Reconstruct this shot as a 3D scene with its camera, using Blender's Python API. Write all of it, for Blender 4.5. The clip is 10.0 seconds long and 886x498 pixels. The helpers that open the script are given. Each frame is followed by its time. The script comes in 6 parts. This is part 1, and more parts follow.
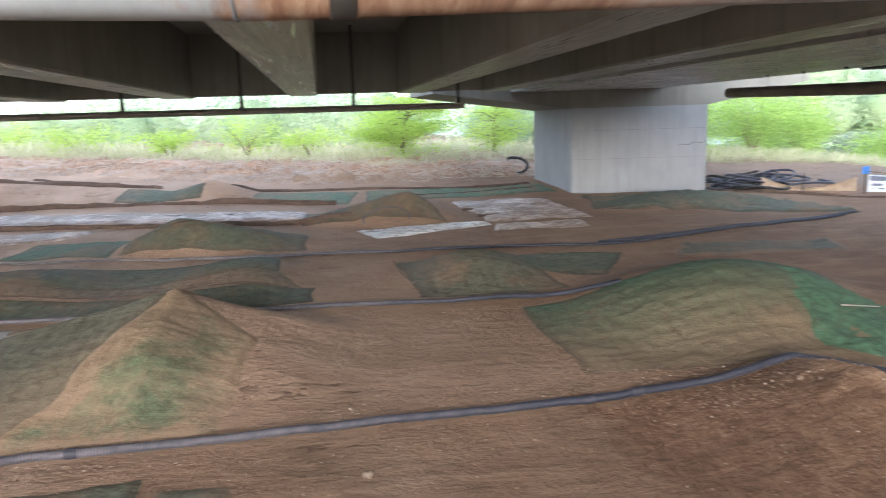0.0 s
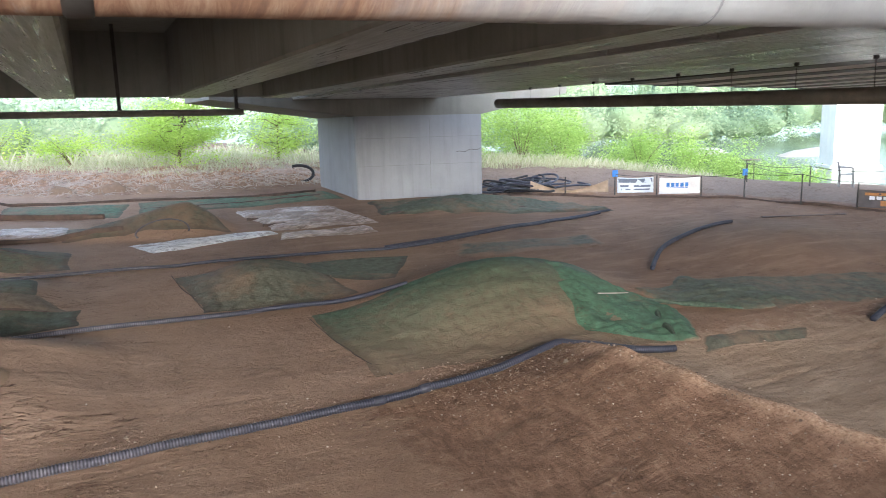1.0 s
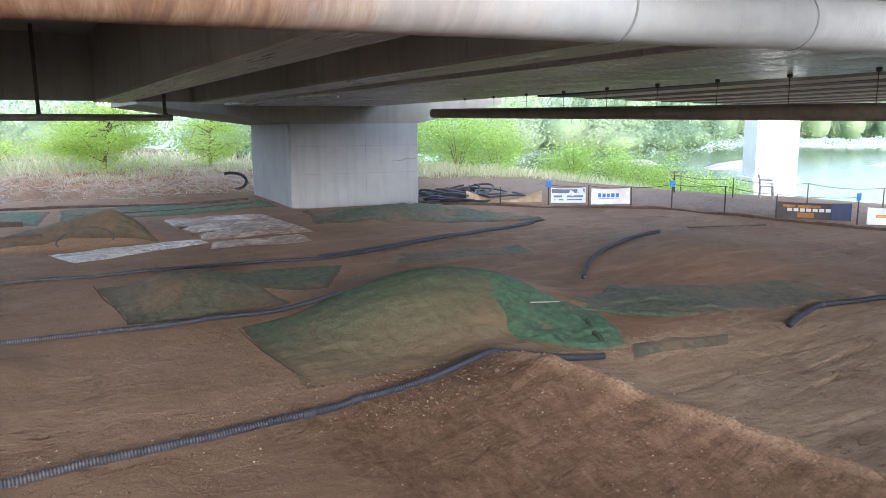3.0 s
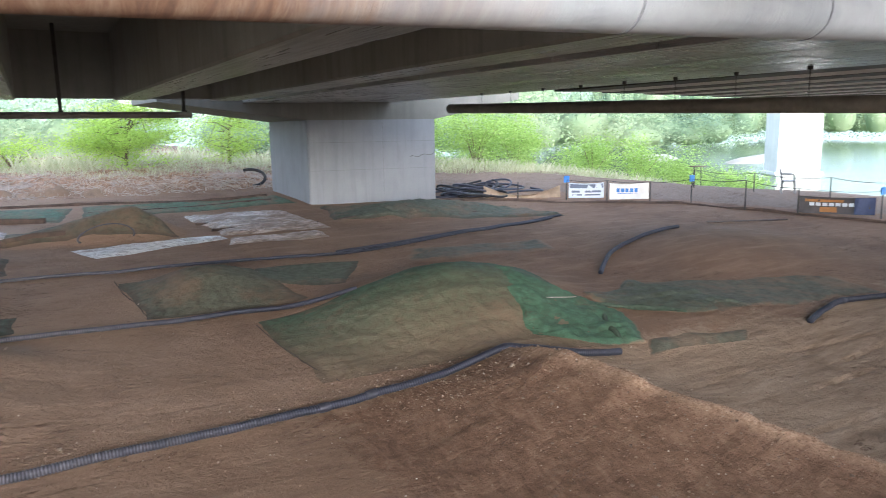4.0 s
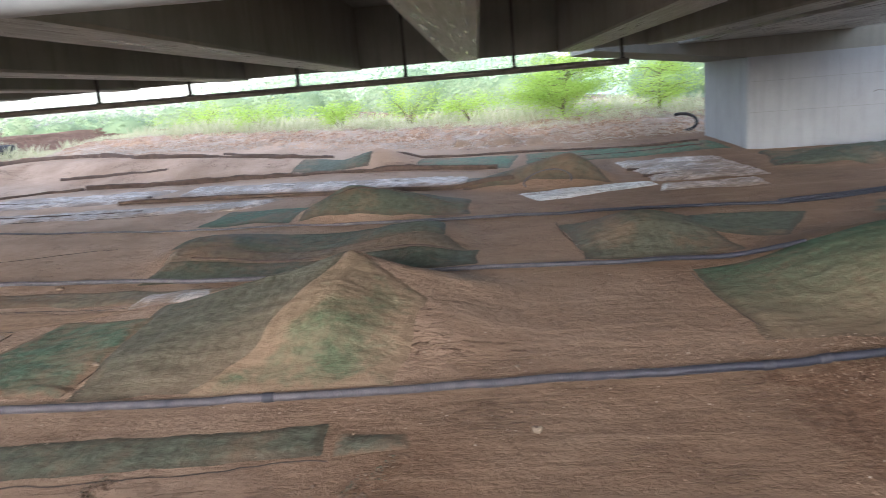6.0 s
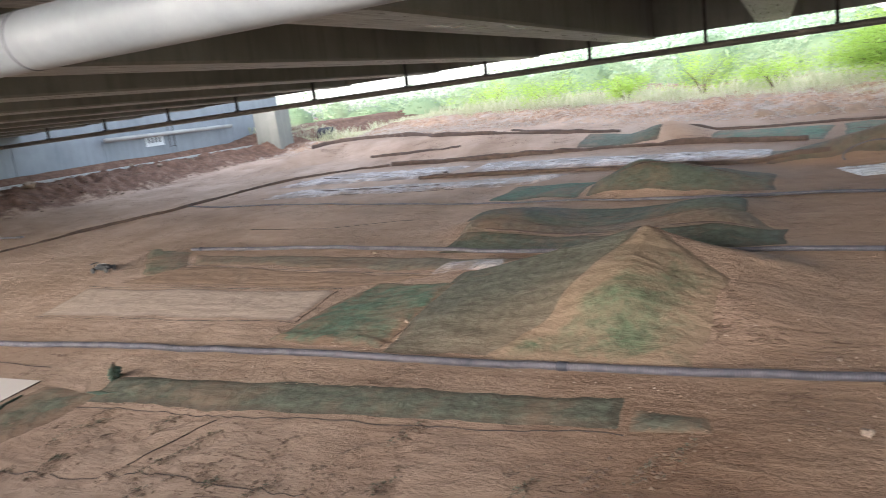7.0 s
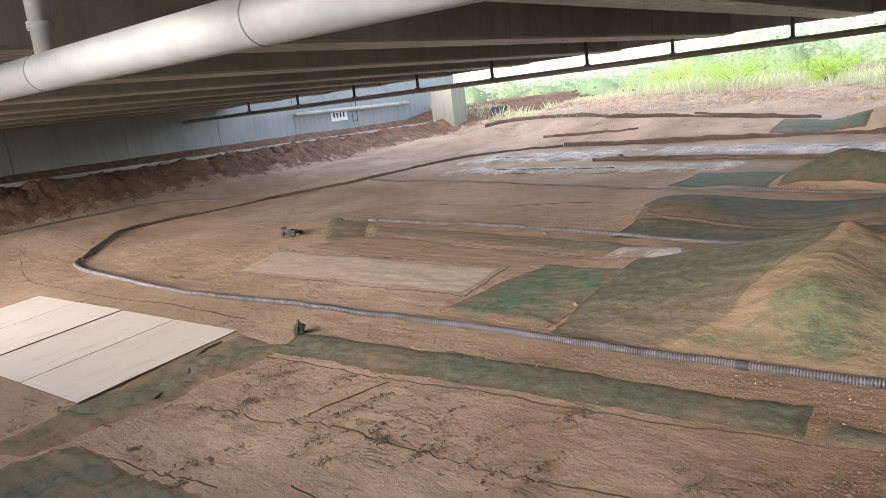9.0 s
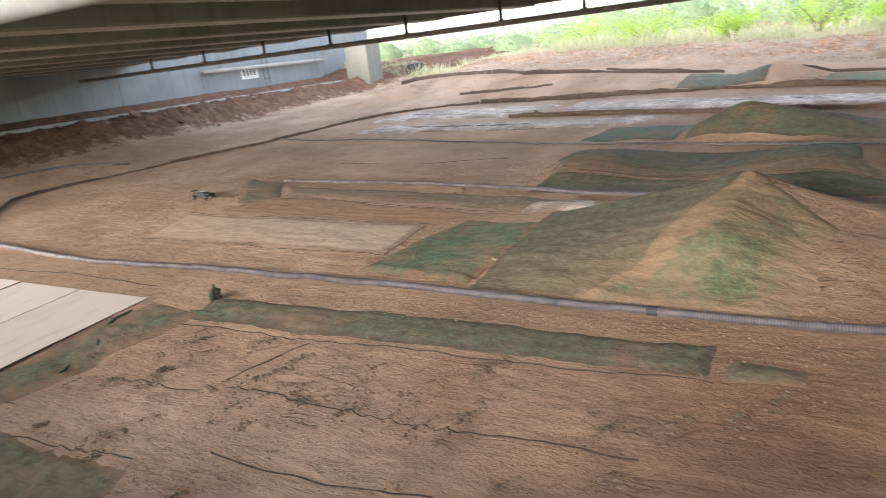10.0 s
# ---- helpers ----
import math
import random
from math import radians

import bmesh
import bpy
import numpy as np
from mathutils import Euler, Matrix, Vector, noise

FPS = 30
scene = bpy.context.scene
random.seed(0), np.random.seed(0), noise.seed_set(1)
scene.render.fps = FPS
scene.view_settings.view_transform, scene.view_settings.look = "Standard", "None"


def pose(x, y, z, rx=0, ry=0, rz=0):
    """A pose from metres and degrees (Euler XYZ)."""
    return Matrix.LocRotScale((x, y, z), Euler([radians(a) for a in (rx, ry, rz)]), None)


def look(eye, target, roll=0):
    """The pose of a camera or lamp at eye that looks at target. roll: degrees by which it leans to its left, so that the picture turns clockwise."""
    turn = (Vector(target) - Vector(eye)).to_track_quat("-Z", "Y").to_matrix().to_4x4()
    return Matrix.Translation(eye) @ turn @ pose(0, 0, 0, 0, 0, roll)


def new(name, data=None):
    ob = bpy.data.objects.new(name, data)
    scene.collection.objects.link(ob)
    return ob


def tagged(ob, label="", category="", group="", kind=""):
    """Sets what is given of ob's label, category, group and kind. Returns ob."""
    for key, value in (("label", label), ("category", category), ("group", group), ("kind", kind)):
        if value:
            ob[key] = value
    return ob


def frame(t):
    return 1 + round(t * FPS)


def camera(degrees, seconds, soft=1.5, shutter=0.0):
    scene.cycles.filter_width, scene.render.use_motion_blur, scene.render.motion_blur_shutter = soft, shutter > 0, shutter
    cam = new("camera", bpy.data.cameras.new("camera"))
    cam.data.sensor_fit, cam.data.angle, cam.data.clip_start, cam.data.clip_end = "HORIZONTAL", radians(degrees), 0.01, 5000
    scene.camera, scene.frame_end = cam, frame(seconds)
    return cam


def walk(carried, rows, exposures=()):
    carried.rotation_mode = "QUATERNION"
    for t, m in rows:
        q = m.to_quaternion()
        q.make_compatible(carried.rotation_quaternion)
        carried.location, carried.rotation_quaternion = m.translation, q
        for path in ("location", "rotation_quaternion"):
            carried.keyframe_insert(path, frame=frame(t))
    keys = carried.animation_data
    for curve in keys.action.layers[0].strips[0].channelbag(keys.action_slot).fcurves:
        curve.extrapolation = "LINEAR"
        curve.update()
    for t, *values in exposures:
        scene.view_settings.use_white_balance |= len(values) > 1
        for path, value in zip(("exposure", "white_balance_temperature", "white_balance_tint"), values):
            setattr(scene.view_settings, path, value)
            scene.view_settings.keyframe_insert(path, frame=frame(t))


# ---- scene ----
cam = camera(64.0, 10.0, soft=0.6, shutter=0.3)
PATH = [
    (0, (0.154, -0.418, 3.210), (0.452, 1.531, 2.859), -1.81),
    (0.5, (0.163, -0.531, 3.202), (0.845, 1.317, 2.859), -1.77),
    (1, (0.213, -0.485, 3.203), (1.066, 1.291, 2.857), -1.46),
    (1.5, (0.215, -0.498, 3.219), (1.165, 1.230, 2.881), -1.03),
    (2, (0.231, -0.456, 3.224), (1.223, 1.249, 2.894), -0.80),
    (2.5, (0.246, -0.472, 3.222), (1.253, 1.226, 2.898), -0.52),
    (3.8, (0.330, -0.537, 3.197), (1.331, 1.163, 2.868), -1.01),
    (4, (0.317, -0.529, 3.199), (1.278, 1.193, 2.864), -0.95),
    (4.5, (0.271, -0.515, 3.195), (1.026, 1.303, 2.840), -2.20),
    (5, (0.218, -0.472, 3.186), (0.657, 1.441, 2.797), -3.46),
    (5.2, (0.231, -0.513, 3.195), (0.556, 1.421, 2.798), -4.06),
    (6.3, (-0.009, -0.479, 3.183), (-0.377, 1.440, 2.752), -5.56),
    (6.5, (-0.051, -0.491, 3.189), (-0.578, 1.392, 2.760), -6.38),
    (7, (-0.155, -0.560, 3.174), (-1.041, 1.186, 2.769), -7.56),
    (7.5, (-0.205, -0.605, 3.187), (-1.328, 1.001, 2.792), -7.35),
    (8, (-0.251, -0.623, 3.190), (-1.463, 0.918, 2.795), -6.80),
    (8.5, (-0.250, -0.621, 3.188), (-1.497, 0.892, 2.794), -6.54),
    (9, (-0.249, -0.631, 3.175), (-1.518, 0.860, 2.772), -6.70),
    (9.5, (-0.260, -0.624, 3.144), (-1.521, 0.859, 2.690), -6.98),
    (10, (-0.243, -0.589, 3.134), (-1.328, 1.002, 2.596), -6.94),
]
# the clip's camera warms its picture a little as it turns from the river to the wall
EXPOSURES = [(0.0, 2.62, 5780, 10), (2.5, 2.42, 5560, 10), (4.5, 2.45, 5560, 10), (6.5, 2.5, 5800, 10), (10.0, 2.7, 6330, 10)]
walk(cam, [(t, look(eye, target, roll)) for t, eye, target, roll in PATH], EXPOSURES)

# ---- world, sun, exposure ----
world = bpy.data.worlds.new("sky")
scene.world = world
world.use_nodes = True
wn = world.node_tree.nodes
sky = wn.new("ShaderNodeTexSky")
sky.sky_type, sky.sun_disc = "NISHITA", False
SUN_EL, SUN_ROT = radians(17), radians(-163)
sky.sun_elevation, sky.sun_rotation = SUN_EL, SUN_ROT
sky.air_density, sky.dust_density, sky.ozone_density = 1.0, 2.2, 1.0
# a veil of cloud takes most of the blue out of the sky
veil = wn.new("ShaderNodeHueSaturation")
veil.inputs["Saturation"].default_value = 0.5
world.node_tree.links.new(sky.outputs["Color"], veil.inputs["Color"])
world.node_tree.links.new(veil.outputs["Color"], wn["Background"].inputs["Color"])
wn["Background"].inputs["Strength"].default_value = 0.15
sun = new("sun", bpy.data.lights.new("sun", "SUN"))
sun.data.energy, sun.data.angle, sun.data.color = 0.35, radians(60), (1.0, 0.97, 0.93)
# the sky's sun_rotation turns clockwise from +y: the lamp shines from the same side
SUN_DIR = Vector((math.sin(SUN_ROT) * math.cos(SUN_EL), math.cos(SUN_ROT) * math.cos(SUN_EL), math.sin(SUN_EL)))
sun.matrix_world = look(SUN_DIR * 60, (0, 0, 0))

# ---- materials ----


def mat_new(name, rough=0.8, metal=0.0, spec=0.4):
    m = bpy.data.materials.new(name)
    m.use_nodes = True
    b = m.node_tree.nodes["Principled BSDF"]
    b.inputs["Roughness"].default_value, b.inputs["Metallic"].default_value = rough, metal
    b.inputs["Specular IOR Level"].default_value = spec
    return m, m.node_tree.nodes, m.node_tree.links, b


def coords(n, l, scale=(1, 1, 1), kind="Object"):
    tc, mp = n.new("ShaderNodeTexCoord"), n.new("ShaderNodeMapping")
    mp.inputs["Scale"].default_value = scale
    l.new(tc.outputs[kind], mp.inputs["Vector"])
    return mp.outputs["Vector"]


def noise_tex(n, l, vec, scale, detail=6, rough=0.6, dist=0.0):
    t = n.new("ShaderNodeTexNoise")
    t.inputs["Scale"].default_value, t.inputs["Detail"].default_value = scale, detail
    t.inputs["Roughness"].default_value, t.inputs["Distortion"].default_value = rough, dist
    l.new(vec, t.inputs["Vector"])
    return t.outputs["Fac"]


def ramp(n, l, fac, stops):
    r = n.new("ShaderNodeValToRGB")
    while len(r.color_ramp.elements) < len(stops):
        r.color_ramp.elements.new(0.5)
    for e, (p, c) in zip(r.color_ramp.elements, stops):
        e.position, e.color = p, (*c, 1) if len(c) == 3 else c
    l.new(fac, r.inputs["Fac"])
    return r.outputs["Color"]


def mix(n, l, fac, a, b, mode="MIX"):
    m = n.new("ShaderNodeMix")
    m.data_type, m.blend_type = "RGBA", mode
    for sock, v in ((m.inputs["Factor"], fac), (m.inputs["A"], a), (m.inputs["B"], b)):
        if isinstance(v, (int, float)):
            sock.default_value = v
        elif isinstance(v, tuple):
            sock.default_value = (*v, 1)
        else:
            l.new(v, sock)
    return m.outputs["Result"]


def grey(v):
    return (v, v, v)


def bump(n, l, b, parts):
    """Adds up height fields, each (socket, metres), as bump."""
    last = None
    for sock, d in parts:
        k = n.new("ShaderNodeBump")
        k.inputs["Strength"].default_value, k.inputs["Distance"].default_value = 1.0, d
        l.new(sock, k.inputs["Height"])
        if last is not None:
            l.new(last, k.inputs["Normal"])
        last = k.outputs["Normal"]
    l.new(last, b.inputs["Normal"])


def dirt_colour(n, l, v):
    big = noise_tex(n, l, v, 0.28, 5, 0.6)
    mid = noise_tex(n, l, v, 2.2, 6, 0.65)
    fine = noise_tex(n, l, v, 26, 6, 0.7)
    base = ramp(n, l, big, [(0.32, (0.135, 0.080, 0.050)), (0.48, (0.195, 0.121, 0.077)), (0.66, (0.265, 0.178, 0.120))])
    base = mix(n, l, ramp(n, l, mid, [(0.38, grey(0)), (0.68, grey(0.5))]), base, (0.260, 0.168, 0.108))
    base = mix(n, l, ramp(n, l, fine, [(0.36, grey(0.30)), (0.50, grey(0))]), base, (0.15, 0.088, 0.055))
    # greyer, trodden patches
    base = mix(n, l, ramp(n, l, noise_tex(n, l, v, 0.16, 3, 0.5), [(0.46, grey(0)), (0.62, grey(0.45))]), base, (0.235, 0.165, 0.113))
    # crumbs: pale and dark grains of a centimetre
    grain = noise_tex(n, l, v, 75, 4, 0.75)
    base = mix(n, l, ramp(n, l, grain, [(0.57, grey(0)), (0.72, grey(0.42))]), base, (0.46, 0.34, 0.25))
    base = mix(n, l, ramp(n, l, grain, [(0.29, grey(0.5)), (0.40, grey(0))]), base, (0.11, 0.062, 0.038))
    return base, mid, fine


def dirt_material():
    m, n, l, b = mat_new("dirt", 0.93, spec=0.25)
    v = coords(n, l)
    base, mid, fine = dirt_colour(n, l, v)
    # lanes away from the stand: paler sand, brightened to offset the deck's shade
    sx = n.new("ShaderNodeSeparateXYZ")
    l.new(v, sx.inputs["Vector"])
    brighten, dx_, dm = n.new("ShaderNodeMapRange"), n.new("ShaderNodeMapRange"), n.new("ShaderNodeMath")
    for node, sock, lo, hi in ((brighten, "Y", 5.0, 6.8), (dx_, "X", 5.0, -6.0)):
        node.inputs["From Min"].default_value, node.inputs["From Max"].default_value = lo, hi
        l.new(sx.outputs[sock], node.inputs["Value"])
    strip, either = n.new("ShaderNodeMapRange"), n.new("ShaderNodeMath")
    strip.inputs["From Min"].default_value, strip.inputs["From Max"].default_value, strip.inputs["To Max"].default_value = -0.8, -3.0, 0.8
    l.new(sx.outputs["X"], strip.inputs["Value"])
    either.operation = "MAXIMUM"
    l.new(brighten.outputs["Result"], either.inputs[0])
    l.new(strip.outputs["Result"], either.inputs[1])
    dm.operation = "MULTIPLY"
    l.new(either.outputs["Value"], dm.inputs[0])
    l.new(dx_.outputs["Result"], dm.inputs[1])
    sand_lift = mix(n, l, 1.0, dm.outputs["Value"], ramp(n, l, noise_tex(n, l, v, 0.5, 4), [(0.3, grey(0.25)), (0.6, grey(0.75))]), "MULTIPLY")
    base = mix(n, l, sand_lift, base, mix(n, l, mid, (0.43, 0.31, 0.225), (0.66, 0.51, 0.405)))
    # wheel tracks drawn out along the lanes
    tracks = noise_tex(n, l, coords(n, l, (0.55, 2.6, 1.0)), 1.3, 6, 0.65, 0.5)
    base = mix(n, l, ramp(n, l, tracks, [(0.50, grey(0)), (0.68, grey(0.35))]), base, (0.37, 0.27, 0.195))
    # small light grit
    vo = n.new("ShaderNodeTexVoronoi")
    vo.inputs["Scale"].default_value = 30
    l.new(v, vo.inputs["Vector"])
    grit = ramp(n, l, vo.outputs["Distance"], [(0.06, grey(1)), (0.13, grey(0))])
    patch = ramp(n, l, noise_tex(n, l, v, 1.1, 3), [(0.52, grey(0)), (0.66, grey(0.7))])
    g = mix(n, l, 1.0, grit, patch, "MULTIPLY")
    base = mix(n, l, g, base, (0.44, 0.35, 0.26))
    # long scrapes along the lanes
    scrape = noise_tex(n, l, coords(n, l, (1.0, 7.0, 1.0)), 2.0, 6, 0.72, 0.3)
    base = mix(n, l, ramp(n, l, scrape, [(0.34, grey(0.25)), (0.44, grey(0))]), base, (0.15, 0.086, 0.053))
    base = mix(n, l, ramp(n, l, scrape, [(0.57, grey(0)), (0.68, grey(0.25))]), base, (0.40, 0.29, 0.21))
    # rooty soil on the bank and the heap, gravel on the road by the river
    wob = noise_tex(n, l, v, 1.7, 6, 0.72, 0.6)
    soil = ramp(n, l, noise_tex(n, l, v, 5.0, 6, 0.7), [(0.3, (0.14, 0.085, 0.057)), (0.52, (0.31, 0.20, 0.132)), (0.70, (0.47, 0.345, 0.255))])
    soil = mix(n, l, ramp(n, l, noise_tex(n, l, coords(n, l, (0.5, 1.3, 1.0)), 0.9, 5, 0.7, 0.5), [(0.50, grey(0)), (0.60, grey(0.75))]), soil, mix(n, l, fine, (0.26, 0.22, 0.19), (0.56, 0.51, 0.47)))
    stones = ramp(n, l, noise_tex(n, l, v, 9.0, 5, 0.7), [(0.3, (0.145, 0.108, 0.083)), (0.7, (0.26, 0.195, 0.15))])
    red = ramp(n, l, noise_tex(n, l, v, 3.0, 6, 0.72), [(0.3, (0.085, 0.048, 0.033)), (0.52, (0.165, 0.096, 0.065)), (0.72, (0.27, 0.175, 0.125))])
    # near face of the ridge: its shade is put into a darker soil colour
    face_shade = ramp(n, l, noise_tex(n, l, coords(n, l, (2.2, 1.0, 1.0)), 4.5, 6, 0.72, 0.4), [(0.3, (0.100, 0.058, 0.036)), (0.5, (0.172, 0.103, 0.065)), (0.72, (0.25, 0.162, 0.106))])
    tan_ = ramp(n, l, noise_tex(n, l, coords(n, l, (0.6, 2.2, 1.0)), 1.6, 6, 0.7, 0.6), [(0.32, (0.205, 0.145, 0.098)), (0.52, (0.315, 0.235, 0.165)), (0.70, (0.42, 0.325, 0.24))])
    for name, col in (("bank", soil), ("heap", red), ("road", stones), ("face_shade", face_shade), ("lane", tan_)):
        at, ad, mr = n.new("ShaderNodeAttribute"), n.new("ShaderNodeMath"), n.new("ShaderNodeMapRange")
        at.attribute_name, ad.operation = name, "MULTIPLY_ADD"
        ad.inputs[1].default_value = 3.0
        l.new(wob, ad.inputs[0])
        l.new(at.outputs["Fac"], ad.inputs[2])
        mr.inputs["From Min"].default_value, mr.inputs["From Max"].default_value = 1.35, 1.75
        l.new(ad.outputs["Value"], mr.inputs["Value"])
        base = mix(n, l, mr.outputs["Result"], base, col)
    # light caught by the ridge, put into its colour, most along its crumbling crest
    at = n.new("ShaderNodeAttribute")
    at.attribute_name = "brighten"
    crest_light = mix(n, l, ramp(n, l, fine, [(0.36, grey(0)), (0.60, grey(1))]), (0.30, 0.185, 0.115), (0.60, 0.43, 0.30))
    base = mix(n, l, mix(n, l, 1.0, at.outputs["Fac"], ramp(n, l, mid, [(0.3, grey(0.35)), (0.6, grey(0.85))]), "MULTIPLY"), base, crest_light)
    # thin dark cuts where wheels and boots have torn the crust
    torn = noise_tex(n, l, coords(n, l, (0.8, 3.2, 1.0)), 1.6, 5, 0.62, 1.2)
    cuts = ramp(n, l, torn, [(0.485, grey(1)), (0.498, grey(0)), (0.502, grey(0)), (0.515, grey(1))])
    where = ramp(n, l, noise_tex(n, l, v, 0.9, 4, 0.6), [(0.50, grey(1)), (0.60, grey(0))])
    cuts = mix(n, l, 1.0, cuts, where, "SCREEN")
    base = mix(n, l, cuts, (0.12, 0.07, 0.045), base)
    base = mix(n, l, 1.0, base, (1.02, 0.975, 0.95), "MULTIPLY")
    l.new(base, b.inputs["Base Color"])
    bump(n, l, b, [(mid, 0.060), (tracks, 0.036), (scrape, 0.011), (cuts, 0.022), (noise_tex(n, l, v, 8.0, 5, 0.68), 0.022), (fine, 0.012), (noise_tex(n, l, v, 70, 4, 0.7), 0.003), (grit, 0.004)])
    return m


def silt(n, l, value):
    mr = n.new("ShaderNodeMapRange")
    mr.inputs["From Min"].default_value, mr.inputs["From Max"].default_value = 1.35, 1.75
    l.new(value, mr.inputs["Value"])
    return mr.outputs["Result"]


def netting(name, green, dusty, cover, grad=None, dust=0.25, tones=(0.62, 1.25)):
    """Shade netting laid on dirt: woven green with earth trodden into it."""
    m, n, l, b = mat_new(name, 0.85, spec=0.25)
    v = coords(n, l)
    base, mid, fine = dirt_colour(n, l, v)
    base = mix(n, l, dust, base, dusty)
    big = noise_tex(n, l, v, 0.75, 6, 0.62, 0.4)
    streak = noise_tex(n, l, v, 3.4, 6, 0.68, 0.3)
    both = mix(n, l, 0.35, big, streak)
    mask = ramp(n, l, both, [(cover - 0.10, grey(0.86)), (cover + 0.06, grey(0.10))])
    if grad:
        # earth lies thicker on one side: grad is a direction in plan and the two distances along it
        dot, mr = n.new("ShaderNodeVectorMath"), n.new("ShaderNodeMapRange")
        dot.operation = "DOT_PRODUCT"
        dot.inputs[1].default_value = (grad[0], grad[1], 0)
        l.new(v, dot.inputs[0])
        mr.inputs["From Min"].default_value, mr.inputs["From Max"].default_value, mr.inputs["To Min"].default_value = grad[2], grad[3], 0.2
        l.new(dot.outputs["Value"], mr.inputs["Value"])
        mask = mix(n, l, 1.0, mask, mr.outputs["Result"], "MULTIPLY")
    # the rim is silted over unevenly: the mesh carries the distance from its rim
    at, add_ = n.new("ShaderNodeAttribute"), n.new("ShaderNodeMath")
    at.attribute_name = "inset"
    add_.operation = "MULTIPLY_ADD"
    add_.inputs[1].default_value = 2.4
    l.new(noise_tex(n, l, v, 2.6, 6, 0.7, 0.6), add_.inputs[0])
    l.new(at.outputs["Fac"], add_.inputs[2])
    mask = mix(n, l, 1.0, mask, silt(n, l, add_.outputs["Value"]), "MULTIPLY")
    shade = noise_tex(n, l, v, 9, 5, 0.65)
    gcol = mix(n, l, ramp(n, l, shade, [(0.35, grey(0)), (0.65, grey(1))]), tuple(c * tones[0] for c in green), tuple(c * tones[1] for c in green))
    # fold shadows, painted as dark lines along the creases
    crease = noise_tex(n, l, coords(n, l, (0.7, 1.9, 1.0)), 1.6, 4, 0.62, 1.1)
    line = ramp(n, l, crease, [(0.484, grey(0)), (0.498, grey(0.55)), (0.502, grey(0.55)), (0.516, grey(0))])
    some = ramp(n, l, noise_tex(n, l, v, 1.1, 3), [(0.48, grey(0)), (0.62, grey(1))])
    line = mix(n, l, 1.0, line, some, "MULTIPLY")
    col = mix(n, l, mask, base, gcol)
    col = mix(n, l, line, col, tuple(c * 0.35 for c in dusty))
    # a darker line where the hem goes under the earth
    he, hr = n.new("ShaderNodeAttribute"), n.new("ShaderNodeMapRange")
    he.attribute_name = "hem"
    hr.inputs["From Min"].default_value, hr.inputs["From Max"].default_value = 0.10, 0.17
    hr.inputs["To Min"].default_value, hr.inputs["To Max"].default_value = 0.42, 0.0
    l.new(he.outputs["Fac"], hr.inputs["Value"])
    l.new(mix(n, l, hr.outputs["Result"], col, tuple(c * 0.3 for c in dusty)), b.inputs["Base Color"])
    w = n.new("ShaderNodeTexVoronoi")
    w.inputs["Scale"].default_value, w.inputs["Randomness"].default_value = 120, 0.3
    l.new(v, w.inputs["Vector"])
    wrinkle = noise_tex(n, l, v, 4.0, 5, 0.6, 0.3)
    bump(n, l, b, [(crease, 0.020), (wrinkle, 0.030), (fine, 0.009), (w.outputs["Distance"], 0.0012)])
    return m


def concrete(name, lo, hi, rough=0.75, streaks=0.4, boards=False, gloss=0.22):
    m, n, l, b = mat_new(name, rough, spec=0.4)
    v = coords(n, l)
    big = noise_tex(n, l, v, 0.7, 6, 0.62)
    col = ramp(n, l, big, [(0.32, lo), (0.68, hi)])
    run = noise_tex(n, l, coords(n, l, (3.0, 3.0, 0.22)), 1.7, 6, 0.62)
    col = mix(n, l, ramp(n, l, run, [(0.48, grey(0)), (0.70, grey(streaks))]), col, tuple(c * 0.55 for c in lo))
    pits = noise_tex(n, l, v, 60, 4, 0.7)
    col = mix(n, l, ramp(n, l, pits, [(0.30, grey(0.4)), (0.42, grey(0))]), col, tuple(c * 0.4 for c in lo))
    l.new(col, b.inputs["Base Color"])
    parts = [(big, 0.01), (pits, 0.003)]
    if boards:
        brd = noise_tex(n, l, coords(n, l, (9.0, 0.35, 9.0)), 2.0, 4, 0.6)
        parts.append((brd, 0.03))
        l.new(ramp(n, l, brd, [(0.35, grey(rough - gloss)), (0.65, grey(rough + 0.12))]), b.inputs["Roughness"])
    bump(n, l, b, parts)
    return m


def plain(name, c, rough=0.6, metal=0.0, vary=0.25, scale=14, spec=0.4, depth=0.002):
    m, n, l, b = mat_new(name, rough, metal, spec)
    v = coords(n, l)
    f = noise_tex(n, l, v, scale, 5, 0.65)
    col = ramp(n, l, f, [(0.3, tuple(x * (1 - vary) for x in c)), (0.7, tuple(min(1, x * (1 + vary)) for x in c))])
    big = noise_tex(n, l, v, scale * 0.13, 3)
    col = mix(n, l, ramp(n, l, big, [(0.45, grey(0)), (0.75, grey(0.45))]), col, tuple(x * 0.6 for x in c))
    l.new(col, b.inputs["Base Color"])
    bump(n, l, b, [(f, depth)])
    return m


